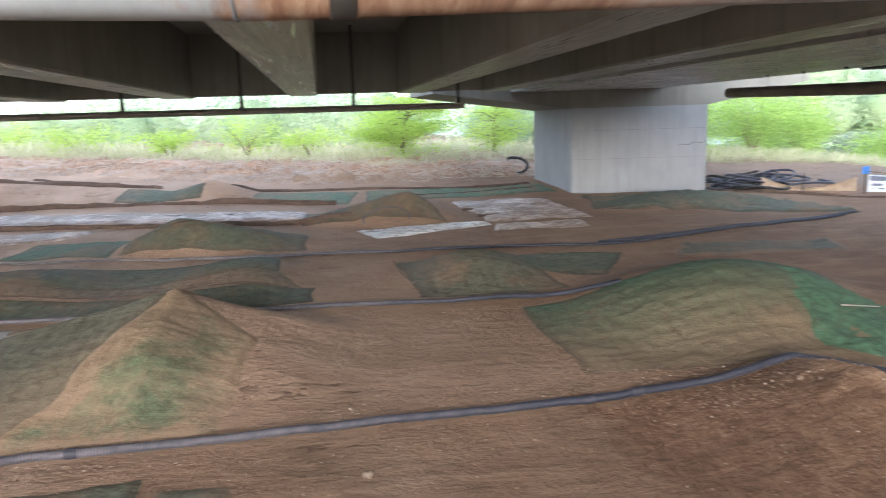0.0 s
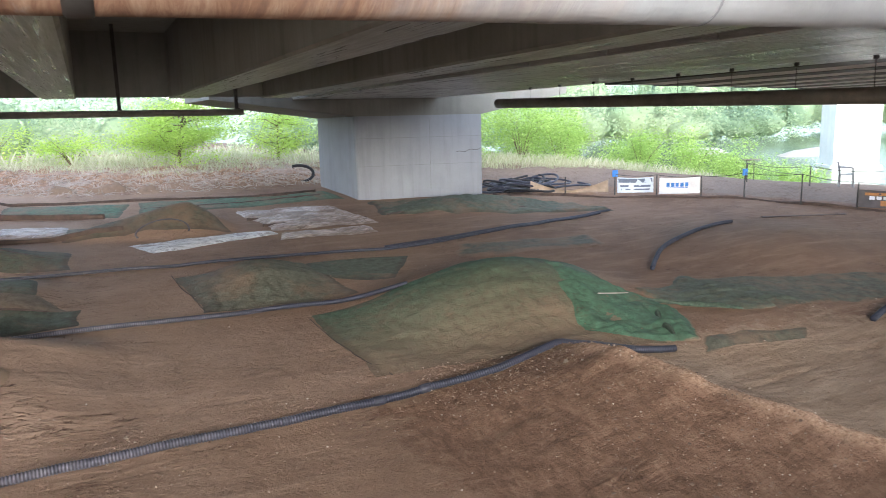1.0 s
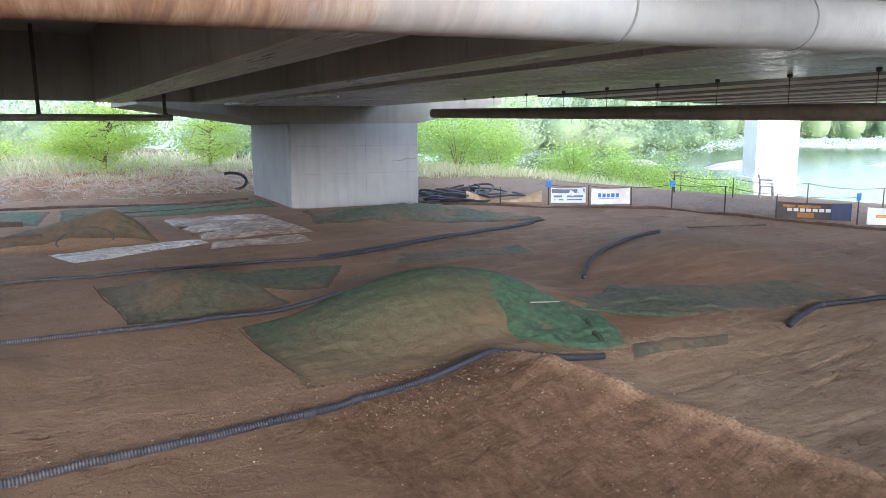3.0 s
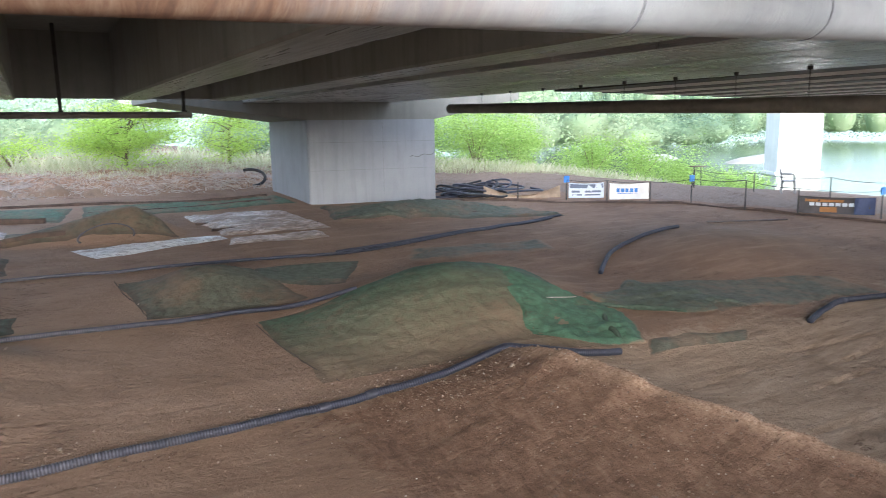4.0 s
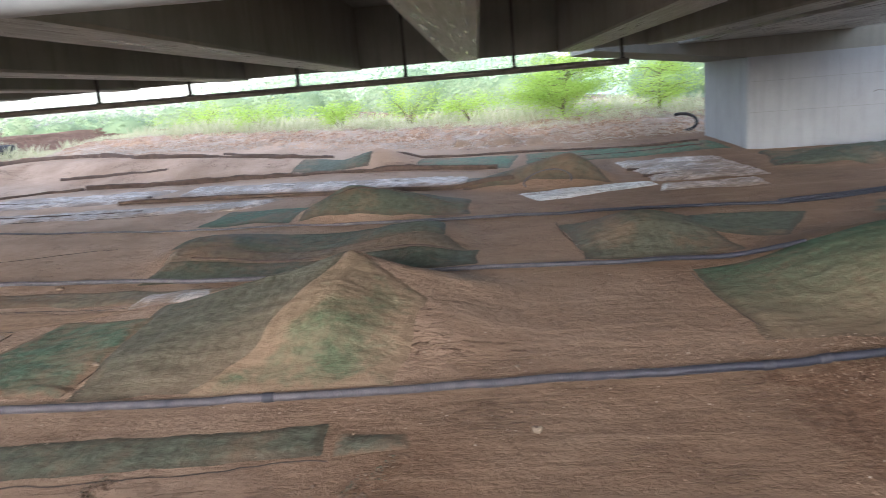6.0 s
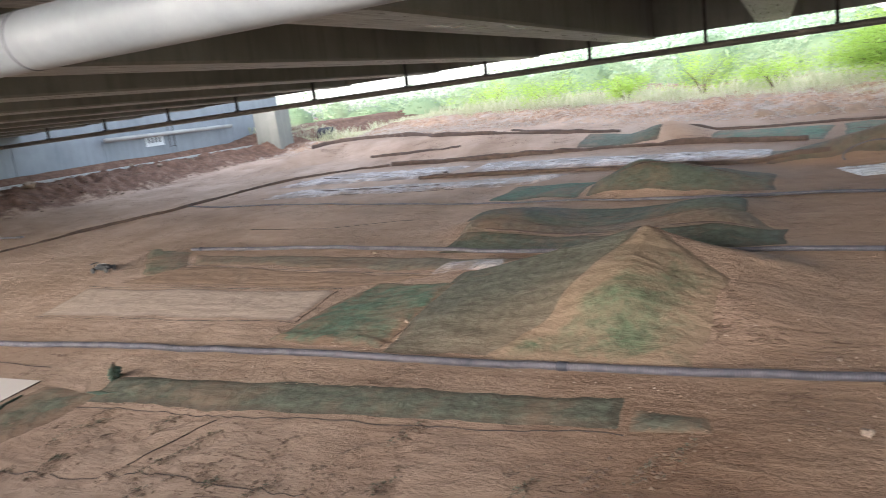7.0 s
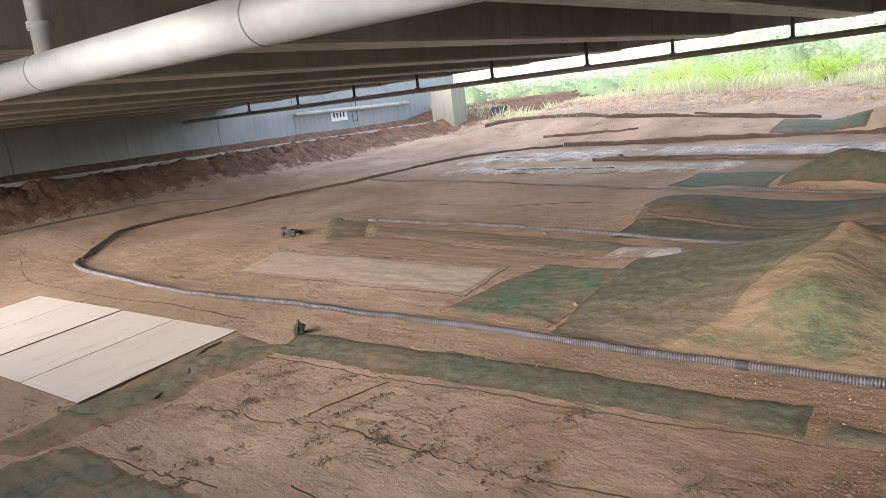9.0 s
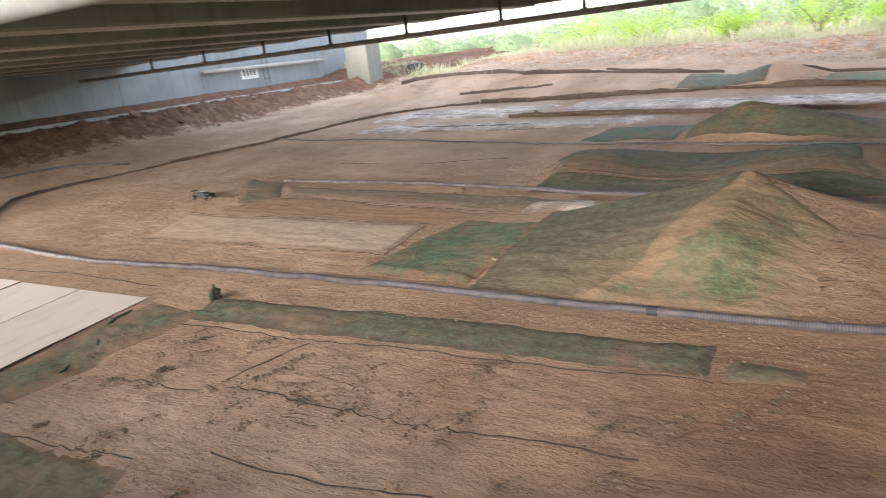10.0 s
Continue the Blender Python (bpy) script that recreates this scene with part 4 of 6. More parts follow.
def sheet(name, corners, material, label, category="netting", lift=0.014, wrinkle=0.028, ragged=0.06, group="", seed=0, fade=0.03):
    """A cloth between four corners that follows the ground, with its rim trodden in."""
    c = [np.array(p, float) for p in corners]
    cell = 0.05 if min(p[1] for p in corners) < 15 else 0.07
    nu = max(2, int(max(np.linalg.norm(c[1] - c[0]), np.linalg.norm(c[2] - c[3])) / cell) + 1)
    nv = max(2, int(max(np.linalg.norm(c[3] - c[0]), np.linalg.norm(c[2] - c[1])) / cell) + 1)
    u, v = np.meshgrid(np.linspace(0, 1, nu), np.linspace(0, 1, nv))
    p = (c[0] * ((1 - u) * (1 - v))[..., None] + c[1] * (u * (1 - v))[..., None] + c[2] * (u * v)[..., None] + c[3] * ((1 - u) * v)[..., None])
    x, y = p[..., 0], p[..., 1]
    rim = (u == 0) | (u == 1) | (v == 0) | (v == 1)
    jx, jy = vnoise(x * 1.9 + seed, y * 1.9) - 0.5, vnoise(x * 1.9, y * 1.9 + 31 + seed) - 0.5
    x, y = x + ragged * 2 * jx, y + ragged * 2 * jy
    z = ground(x, y) + lift + wrinkle * (np.abs(vnoise(x * 1.5 + y + seed, y * 6) - 0.5) + np.abs(vnoise(x * 5, y * 2 + seed) - 0.5) + 0.5 * np.abs(vnoise(x * 2.7 + y * 1.4, y * 3.6 - x + seed) - 0.5))
    inset = np.minimum(np.minimum(u, 1 - u) * np.linalg.norm(c[1] - c[0]), np.minimum(v, 1 - v) * np.linalg.norm(c[3] - c[0]))
    # its rim is trodden into the earth
    z = ground(x, y) - 0.006 + (z - ground(x, y) + 0.003) * step01(-0.02, 0.22, inset)
    hem = np.clip(inset, 0, 1) if fade < 0.1 else np.ones_like(inset)
    inset = inset / fade
    verts = np.stack([x, y, z], 2).reshape(-1, 3).tolist()
    i, j = np.meshgrid(np.arange(nu - 1), np.arange(nv - 1))
    a = (j * nu + i).ravel()
    faces = np.stack([a, a + 1, a + nu + 1, a + nu], 1).tolist()
    ob = mesh_ob(name, verts, faces, material, smooth=True)
    ob.data.attributes.new("inset", "FLOAT", "POINT").data.foreach_set("value", np.clip(inset, 0, 3).ravel().astype(np.float32))
    ob.data.attributes.new("hem", "FLOAT", "POINT").data.foreach_set("value", hem.ravel().astype(np.float32))
    return tagged(ob, label, category, group)


NETS = "netting laid over the track"
sheet("netting", [(-4.6, 6.15), (-2.8, 6.15), (-1.75, 8.9), (-4.75, 8.9)], NET_PEAK, "dark green netting over the ramp of a tall jump", group=NETS)
sheet("netting", [(-3.3, 6.12), (-1.0, 6.15), (-0.9, 8.0), (-1.9, 8.9)], NET_WORN, "green netting trodden into a sandy jump face", group=NETS, fade=0.9, lift=0.026, ragged=0.12, wrinkle=0.02)
sheet("netting", [(-6.5, 6.4), (-4.62, 6.28), (-4.37, 8.3), (-6.15, 8.8)], NET_BRIGHT, "bright green netting half hidden by earth beside a jump", group=NETS, fade=0.35, lift=0.026)
sheet("netting", [(-11.3, 10.0), (-4.0, 9.02), (-3.0, 9.8), (-11.8, 10.6)], NET_FADED, "faded dusty netting strip beside a hose", group=NETS, fade=0.3)
sheet("netting", [(2.8, 6.75), (6.7, 6.2), (7.5, 9.6), (2.72, 9.35)], NET_JUMP, "dark green netting draped over a rounded jump, dusty at its foot", group=NETS, lift=0.018, wrinkle=0.035)
sheet("netting", [(5.6, 6.6), (7.15, 6.12), (7.7, 7.2), (6.2, 8.9)], NET_LOOSE, "bright green loose netting with deep folds", group=NETS, lift=0.01, wrinkle=0.10, ragged=0.14, fade=0.1)
sheet("netting", [(7.3, 7.75), (8.82, 6.7), (10.2, 6.6), (9.1, 8.6)], NET_GREEN, "green netting spread on a hollow beside a jump", group=NETS, lift=0.012, ragged=0.2, wrinkle=0.08, fade=0.15)
sheet("netting", [(9.0, 6.5), (12.6, 6.05), (12.85, 7.2), (9.2, 8.5)], NET_DUSTY, "dusty netting on a banked turn", group=NETS, lift=0.010, ragged=0.12, wrinkle=0.03, fade=0.3)
sheet("netting", [(6.85, 5.85), (8.6, 5.7), (8.95, 5.97), (7.2, 6.2)], NET_DUSTY, "scrap of torn netting in the dirt", group=NETS, lift=0.008, ragged=0.12, wrinkle=0.05, fade=0.12)
sheet("netting", [(1.35, 10.05), (3.85, 9.9), (3.5, 12.3), (1.2, 12.35)], NET_DUSTY, "dull green netting over a small jump", group=NETS)
sheet("netting", [(3.2, 11.2), (4.6, 10.3), (5.6, 12.2), (3.5, 12.3)], NET_GREEN, "green netting strip at the edge of a lane", group=NETS, ragged=0.1)
sheet("netting", [(6.2, 11.6), (9.6, 11.0), (10.0, 12.2), (6.8, 12.6)], NET_DUSTY, "muddy netting strip on the lane", group=NETS, ragged=0.12, fade=0.5)
sheet("netting", [(-5.9, 10.25), (-0.2, 10.1), (-0.2, 11.0), (-5.7, 11.2)], NET_GREEN, "green netting along the near side of a double jump", group=NETS)
sheet("netting", [(-5.8, 11.0), (-0.3, 10.85), (-0.75, 11.6), (-5.8, 11.8)], NET_EARTHY, "dust-covered netting between the crests of a double jump", group=NETS, fade=0.1)
sheet("netting", [(-5.9, 11.7), (-0.75, 11.5), (-0.8, 12.8), (-6.0, 13.1)], NET_GREEN, "green netting along the far side of a double jump", group=NETS)
sheet("netting", [(-4.1, 13.95), (-0.35, 13.72), (-0.4, 15.2), (-4.0, 15.7)], NET_GREEN, "green netting over a steep jump", group=NETS, wrinkle=0.03)
sheet("netting", [(-6.4, 14.3), (-4.2, 14.0), (-4.1, 15.5), (-6.2, 15.8)], NET_BRIGHT, "bright green netting at the foot of a jump", group=NETS, ragged=0.1)
sheet("netting", [(-0.7, 16.2), (2.9, 15.9), (2.2, 17.6), (-0.6, 17.8)], NET_DUSTY, "grey-green netting over a pointed jump", group=NETS, wrinkle=0.03)
sheet("netting", [(-2.3, 19.7), (0.6, 18.9), (0.9, 20.4), (-2.0, 21.2)], NET_BRIGHT, "green netting along the rear lane", group=NETS)
sheet("netting", [(-6.0, 20.5), (-3.5, 20.1), (-3.4, 21.2), (-5.8, 21.9)], NET_GREEN, "green netting up the side of a small jump", group=NETS)
sheet("netting", [(0.9, 18.9), (6.7, 19.3), (6.3, 20.5), (1.0, 20.4)], NET_BRIGHT, "bright green netting beside the pier", group=NETS, ragged=0.1)
sheet("netting", [(6.6, 16.4), (12.5, 14.4), (12.2, 15.8), (7.1, 18.7)], NET_GREEN, "crumpled green netting at the foot of the pier", group=NETS, wrinkle=0.06, lift=0.03, ragged=0.12)
sheet("netting", [(-7.75, 4.48), (-1.5, 4.92), (-1.55, 5.52), (-8.0, 5.22)], NET_STRIP, "long narrow strip of green netting by the stand", group=NETS, ragged=0.03)
sheet("netting", [(-9.0, 1.5), (-8.2, 1.6), (-7.6, 4.75), (-8.95, 4.8)], NET_TORN, "torn green netting along the plywood", group=NETS, ragged=0.09, wrinkle=0.06, fade=0.4)
sheet("netting", [(-8.6, 0.6), (-5.0, 0.6), (-5.5, 2.2), (-7.9, 2.05)], NET_TORN, "green netting with a cut edge near the stand", group=NETS, ragged=0.06, wrinkle=0.07, fade=0.3)
sheet("netting", [(-1.5, 4.9), (-0.75, 4.95), (-0.8, 5.3), (-1.52, 5.35)], NET_DUSTY, "worn scrap of netting at the end of a strip", group=NETS, fade=0.2, ragged=0.05)
sheet("netting", [(-11.6, 9.0), (-11.3, 9.95), (-12.0, 10.75), (-14.3, 11.3)], NET_SCRAP, "faded netting scrap under a hose end", group=NETS, ragged=0.12, fade=0.3)
sheet("earth_cloth", [(-12.2, 7.05), (-6.52, 7.05), (-6.61, 8.42), (-12.7, 8.54)], EARTH_CLOTH, "smooth earth-coloured cloth panel in the lane", group=NETS, lift=0.012, ragged=0.05, wrinkle=0.01)
sheet("earth_cloth", [(-12.17, 8.72), (-6.64, 8.50), (-5.0, 9.0), (-11.44, 9.9)], EARTH_BROWN, "rust-brown cloth panel silted with earth", group=NETS, lift=0.012, ragged=0.05, wrinkle=0.02)
TARPS = "pale tarpaulins on the far lanes"
sheet("tarpaulin", [(0.99, 14.4), (3.75, 15.35), (3.7, 15.85), (0.53, 15.42)], TARP_PALE, "pale grey plastic tarpaulin lying flat", "tarpaulin", lift=0.03, group=TARPS)
sheet("tarpaulin", [(3.69, 15.8), (6.29, 15.6), (5.97, 18.6), (3.32, 18.7)], TARP_DIRTY, "crumpled pale tarpaulin with dirt on it", "tarpaulin", lift=0.03, wrinkle=0.08, ragged=0.1, group=TARPS)
sheet("tarpaulin", [(3.51, 14.6), (5.91, 14.51), (5.75, 15.5), (3.8, 15.45)], TARP_DIRTY, "silted grey tarpaulin folded at its edge", "tarpaulin", lift=0.03, wrinkle=0.05, ragged=0.08, group=TARPS)
sheet("tarpaulin", [(-8.6, 18.4), (-0.5, 17.0), (-0.5, 18.0), (-8.6, 19.8)], TARP_DIRTY, "long pale tarpaulin strip along a lane", "tarpaulin", lift=0.03, wrinkle=0.05, group=TARPS)
sheet("tarpaulin", [(-15.5, 18.3), (-9.5, 18.1), (-9.0, 19.6), (-14.5, 19.9)], TARP_DIRTY, "pale silted cloth on the far turn", "tarpaulin", lift=0.03, wrinkle=0.05, ragged=0.14, group=TARPS)
sheet("tarpaulin", [(-14.8, 16.4), (-6.0, 15.9), (-5.2, 16.8), (-14.0, 17.4)], TARP_DIRTY, "silted pale cloth between the far lanes", "tarpaulin", lift=0.03, wrinkle=0.05, ragged=0.14, group=TARPS)


sheet("tarpaulin", [(-5.25, 9.05), (-3.9, 8.75), (-4.1, 9.65), (-5.3, 9.75)], TARP_DIRTY, "small pale scrap of tarpaulin beside a hose", "tarpaulin", lift=0.03, wrinkle=0.04, ragged=0.1, group=TARPS)


def plywood():
    first = None
    for i in range(4):
        x0 = -15.52 + i * 1.63
        t = new("plywood_sheet", bpy.data.meshes.new("plywood_sheet"))
        bm = box(1.612, 2.36, 0.012, (0, 0, 0))
        bm.to_mesh(t.data)
        bm.free()
        t.data.materials.append(PLY)
        t.data.materials.append(BOARD)
        for f_ in t.data.polygons:
            f_.material_index = 0 if abs(f_.normal.z) > 0.5 else 1
        cx, cy = x0 + 0.82, 3.70 + 0.045 * (i - 3)
        t.matrix_world = pose(cx, cy, gz(cx, cy) + 0.016, math.degrees(math.atan(SLOPE)), 0, 1.6)
        tagged(t, "pale plywood sheet lying flat on the earth", "plywood", "plywood sheets")


plywood()

# ---- hoses that mark the lanes ----


def hose(name, ctrl, r, label, joints=(), pitch=0.028, group="hoses marking the lanes"):
    """A corrugated pipe: square ribs, with the shade of the grooves painted between them."""
    p = spline(ctrl, pitch / 4)
    z = ground(p[:, 0], p[:, 1]) + r * 0.80
    z = np.convolve(np.pad(z, 16, mode="edge"), np.ones(33) / 33, "valid")
    y = p[:, 1] + 0.05 * (vnoise(p[:, 0] * 0.9, p[:, 0] * 0 + r * 50) - 0.5) + 0.02 * (vnoise(p[:, 0] * 2.3, p[:, 0] * 0 + 7) - 0.5)
    t = thing(name, (0, 0, 0), label, "hose", group)
    sides, rib = 12, (1.0, 1.0, 0.86, 0.86)
    v, f = tube(np.stack([p[:, 0], y, z], 1), [r * rib[i % 4] for i in range(len(p))], sides)
    ob = mesh_ob("hose_run", v, f, HOSE, t, smooth=True)
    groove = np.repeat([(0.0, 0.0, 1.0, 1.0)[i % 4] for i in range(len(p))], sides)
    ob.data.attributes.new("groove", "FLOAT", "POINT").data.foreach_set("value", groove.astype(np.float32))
    for jx in joints:
        k = min(max(int(np.argmin(np.abs(p[:, 0] - jx))), 9), len(p) - 10)
        v, f = tube([(p[q, 0], y[q], z[q]) for q in (k - 8, k - 7, k, k + 7, k + 8)], [r * 1.02, r * 1.12, r * 1.14, r * 1.12, r * 1.02], 14)
        mesh_ob("coupling", v, f, SLEEVE, t, "worn dark coupling sleeve", smooth=True)
    return t


def edging(ctrl, height, label, group, name="lane_edging", thick=0.035, step=0.08, material=None):
    """A standing strip of stiff cloth along the lip of a lane, of uneven height, earth washed against it."""
    p = spline(ctrl, step)
    x, y = p[:, 0], p[:, 1]
    d = np.gradient(p, axis=0)
    d /= np.linalg.norm(d, axis=1)[:, None]
    nx, ny = -d[:, 1], d[:, 0]
    wav = 0.09 * (vnoise(x * 1.1, y * 1.1 + 3) - 0.5) + 0.04 * (vnoise(x * 3.7, y * 3.7) - 0.5)
    x, y = x + nx * wav, y + ny * wav
    h = height * (0.45 + 0.8 * vnoise(x * 0.8 + 4, y * 0.8) + 0.25 * (vnoise(x * 4.1, y * 4.1) - 0.5))
    lean = height * 0.5 * (vnoise(x * 1.7 + 2, y * 1.7) - 0.5)
    z = ground(x, y)
    cols = []
    for side, up in ((-1.3, -0.3), (-1.0, 0.55), (-0.5, 1.0), (0.5, 1.0), (1.0, 0.55), (1.3, -0.3)):
        o = side * thick / 2 + lean * max(up, 0)
        cols.append(np.stack([x + nx * o, y + ny * o, z + h * up], 1))
    k, m_ = len(cols), len(x)
    v = np.stack(cols, 1).reshape(-1, 3)
    f = [(i * k + j, i * k + j + 1, (i + 1) * k + j + 1, (i + 1) * k + j) for i in range(m_ - 1) for j in range(k - 1)]
    f += [tuple(range(k)), tuple(reversed(range((m_ - 1) * k, m_ * k)))]
    return tagged(mesh_ob(name, v, f, material or BOARD, smooth=True), label, "edging", group)


hose("lane_hose", [(-18.3, 6.75), (-17.6, 6.35), (-16.0, 6.08), (-14.3, 5.98), (-11.8, 5.83), (-9.0, 5.98), (-6.3, 6.0), (-2.3, 5.98), (0.3, 6.08), (2.6, 6.12), (3.2, 6.17), (4.2, 6.1), (5.2, 6.24), (5.9, 6.0), (6.55, 6.02)], 0.046,
     "long grey corrugated plastic hose along the front lane", joints=(-2.3, 2.6, 3.15))
hose("lane_hose", [(-12.3, 11.0), (-10.2, 10.85), (-8.2, 10.7), (-7.0, 10.56), (-4.6, 10.25), (-2.4, 10.0), (-0.2, 9.84), (1.46, 9.8), (2.8, 9.8), (3.8, 9.55), (4.3, 9.3)], 0.040, "grey corrugated hose along the second lane", joints=(-12.0,))
hose("lane_hose", [(-3.2, 13.5), (0.2, 13.15), (2.8, 13.1), (4.0, 12.85), (5.5, 12.68), (7.1, 13.05), (8.5, 13.4), (9.8, 13.65), (11.8, 14.2)], 0.034, "dark corrugated hose along the third lane", joints=(6.3, 9.2))
hose("lane_hose", [(5.3, 12.82), (7.0, 13.2), (8.5, 13.52), (10.2, 13.85), (12.3, 14.45)], 0.034, "dark corrugated hose lying beside another on the third lane")
hose("lane_hose", [(9.0, 9.15), (9.5, 9.6), (10.3, 10.2), (11.4, 10.65), (12.4, 10.95), (13.1, 11.1)], 0.044, "short curved length of corrugated hose on the turn")
hose("lane_hose", [(10.05, 5.72), (10.7, 5.92), (11.35, 6.02), (12.5, 5.80), (14.5, 5.45)], 0.047, "blue-grey corrugated hose lying on the turn", joints=(11.3,))
hose("lane_hose", [(-23.9, 5.6), (-23.5, 7.4), (-23.1, 9.2), (-22.5, 10.9), (-21.6, 12.0), (-20.6, 12.6)], 0.035, "thin dark hose at the foot of the earth bank", pitch=0.08)
hose("lane_hose", [(-17.6, 16.1), (-12, 15.1), (-7.2, 14.15), (-3.1, 13.52)], 0.022, "thin dark hose half sunk in the earth of the third lane", pitch=0.06)
EDGE = "dark edging along the far lanes"
# the edging's dark brown also carries the shade on the lip's side
edging([(-18.3, 6.85), (-19.85, 8.2), (-20.3, 9.2), (-20.0, 10.9), (-18.9, 13.6), (-17.6, 15.6), (-17.0, 17.7), (-16.2, 19.3), (-14.7, 20.5), (-12.6, 20.9)], 0.10, "dark earth-stained edging round the wide turn", EDGE)
edging([(-12.6, 20.9), (-8.5, 20.5), (-2.8, 19.8), (0.3, 18.9)], 0.17, "tall dark edging strip along the rear lane", EDGE)
edging([(-10.0, 17.9), (-7.7, 17.6), (-5.0, 17.1), (-1.7, 16.6), (0.6, 16.2)], 0.13, "dark edging between the far lanes", EDGE)
edging([(-18.3, 24.3), (-17.73, 25.3), (-16.2, 25.5), (-14.8, 25.25), (-12.9, 24.3), (-11.75, 23.47), (-7.0, 22.2), (-4.8, 21.9)], 0.15, "dark edging on the lip of the rear bank", EDGE)
edging([(-4.2, 21.75), (-2.4, 21.3), (0.7, 20.8), (4.5, 20.2), (6.1, 20.4)], 0.09, "low dark edging strip along the foot of the bank", EDGE)
edging([(10.8, 18.0), (12.6, 16.75), (14.8, 15.66), (17.0, 14.45), (17.6, 13.2), (18.35, 12.1), (19.0, 10.8), (19.7, 9.5), (23, 6)], 0.08, "dark earth ridge edging below the fence", EDGE)
# low folds of cloth and ridges of swept earth between the far lanes
FOLDS = "folds of buried cloth on the far lanes"
for ctrl, h in (([(-9.0, 23.4), (-7.5, 22.8), (-6.2, 22.6)], 0.10), ([(-14.6, 22.9), (-12.4, 22.4), (-10.4, 22.1)], 0.08), ([(-14.2, 19.0), (-11.5, 18.7), (-9.4, 18.6)], 0.06),
                ([(-12.8, 16.9), (-10.4, 16.6), (-8.6, 16.5)], 0.07), ([(-6.6, 18.8), (-4.0, 18.3), (-1.8, 17.9)], 0.05), ([(3.4, 17.3), (4.5, 17.1), (6.0, 17.0)], 0.06),
                ([(3.6, 16.4), (4.9, 16.3), (6.2, 16.3)], 0.05), ([(7.0, 17.2), (8.8, 16.4), (11.0, 15.6)], 0.06), ([(7.6, 16.6), (9.4, 15.9), (11.6, 15.0)], 0.05),
                ([(-3.4, 14.4), (-2.0, 14.6), (-0.6, 14.3)], 0.04), ([(-5.2, 11.2), (-3.0, 11.1), (-0.6, 10.9)], 0.04), ([(1.2, 19.6), (3.4, 19.6), (6.0, 19.8)], 0.05)):
    edging(ctrl, h, "low dark fold of cloth half buried in earth", FOLDS, "cloth_fold", 0.05)

# edges of cloth buried in the trodden earth, which show as thin dark seams
SEAMS = "buried cloth edges in the earth"
for pts in ([(-7.3, 3.23), (-6.35, 3.33), (-5.53, 3.46), (-4.73, 3.51), (-3.4, 3.6), (-1.7, 3.72)], [(-7.7, 4.42), (-5.0, 4.60), (-2.6, 4.78), (-1.45, 4.86)], [(-5.95, 3.6), (-5.75, 4.1), (-5.6, 4.5)],
            [(-8.62, 2.38), (-7.91, 2.48)], [(-7.8, 2.02), (-6.7, 2.15), (-5.65, 2.3)], [(-5.0, 2.6), (-3.8, 2.7), (-2.4, 2.85)], [(-12.7, 8.56), (-9.5, 8.5), (-6.6, 8.44)], [(-11.44, 9.95), (-8.0, 9.4), (-5.1, 9.05)],
            [(-12.2, 7.03), (-9.4, 7.02), (-6.5, 7.04)], [(-6.5, 7.05), (-6.55, 7.7), (-6.61, 8.42)], [(-4.62, 6.28), (-4.45, 7.4), (-4.37, 8.3)], [(1.2, 12.45), (1.3, 11.2), (1.44, 10.1)], [(2.75, 9.2), (2.8, 8.0), (3.0, 6.75)],
            [(-20.5, 6.2), (-17.5, 5.3), (-14.0, 5.2), (-11.0, 5.35), (-9.3, 5.3)], [(-8.0, 16.0), (-12.0, 16.3), (-15.0, 16.6)], [(-12.0, 12.6), (-9.5, 12.4), (-7.4, 12.9)]):
    edging(pts, 0.009, "thin dark edge of cloth buried in the earth", SEAMS, "cloth_edge", 0.012, 0.05, SEAM)
rng = np.random.RandomState(11)

# ---- plants ----


def leaf_quads(centres, size, spread_z=0.6):
    """Small bent leaves at the given centres, each turned its own way."""
    k = len(centres)
    d1 = rng.normal(size=(k, 3))
    d1[:, 2] *= spread_z
    d1 /= np.linalg.norm(d1, axis=1)[:, None]
    d2 = np.cross(d1, rng.normal(size=(k, 3)))
    d2 /= np.linalg.norm(d2, axis=1)[:, None]
    s = (size * (0.6 + 0.8 * rng.rand(k)))[:, None]
    c = np.asarray(centres)
    v = np.stack([c - d1 * s, c + d2 * s * 0.5, c + d1 * s, c - d2 * s * 0.5], 1).reshape(-1, 3)
    f = np.arange(4 * k).reshape(-1, 4)
    return v, f


def fast_mesh(name, v, f, material, parent=None, smooth=False):
    me = bpy.data.meshes.new(name)
    v, f = np.asarray(v, float), np.asarray(f)
    me.vertices.add(len(v))
    me.vertices.foreach_set("co", v.ravel())
    me.loops.add(f.size)
    me.loops.foreach_set("vertex_index", f.ravel())
    me.polygons.add(len(f))
    me.polygons.foreach_set("loop_start", np.arange(0, f.size, f.shape[1]))
    me.polygons.foreach_set("use_smooth", np.full(len(f), smooth))
    me.update(calc_edges=True)
    me.materials.append(material)
    ob = new(name, me)
    if parent is not None:
        ob.parent = parent
    return ob


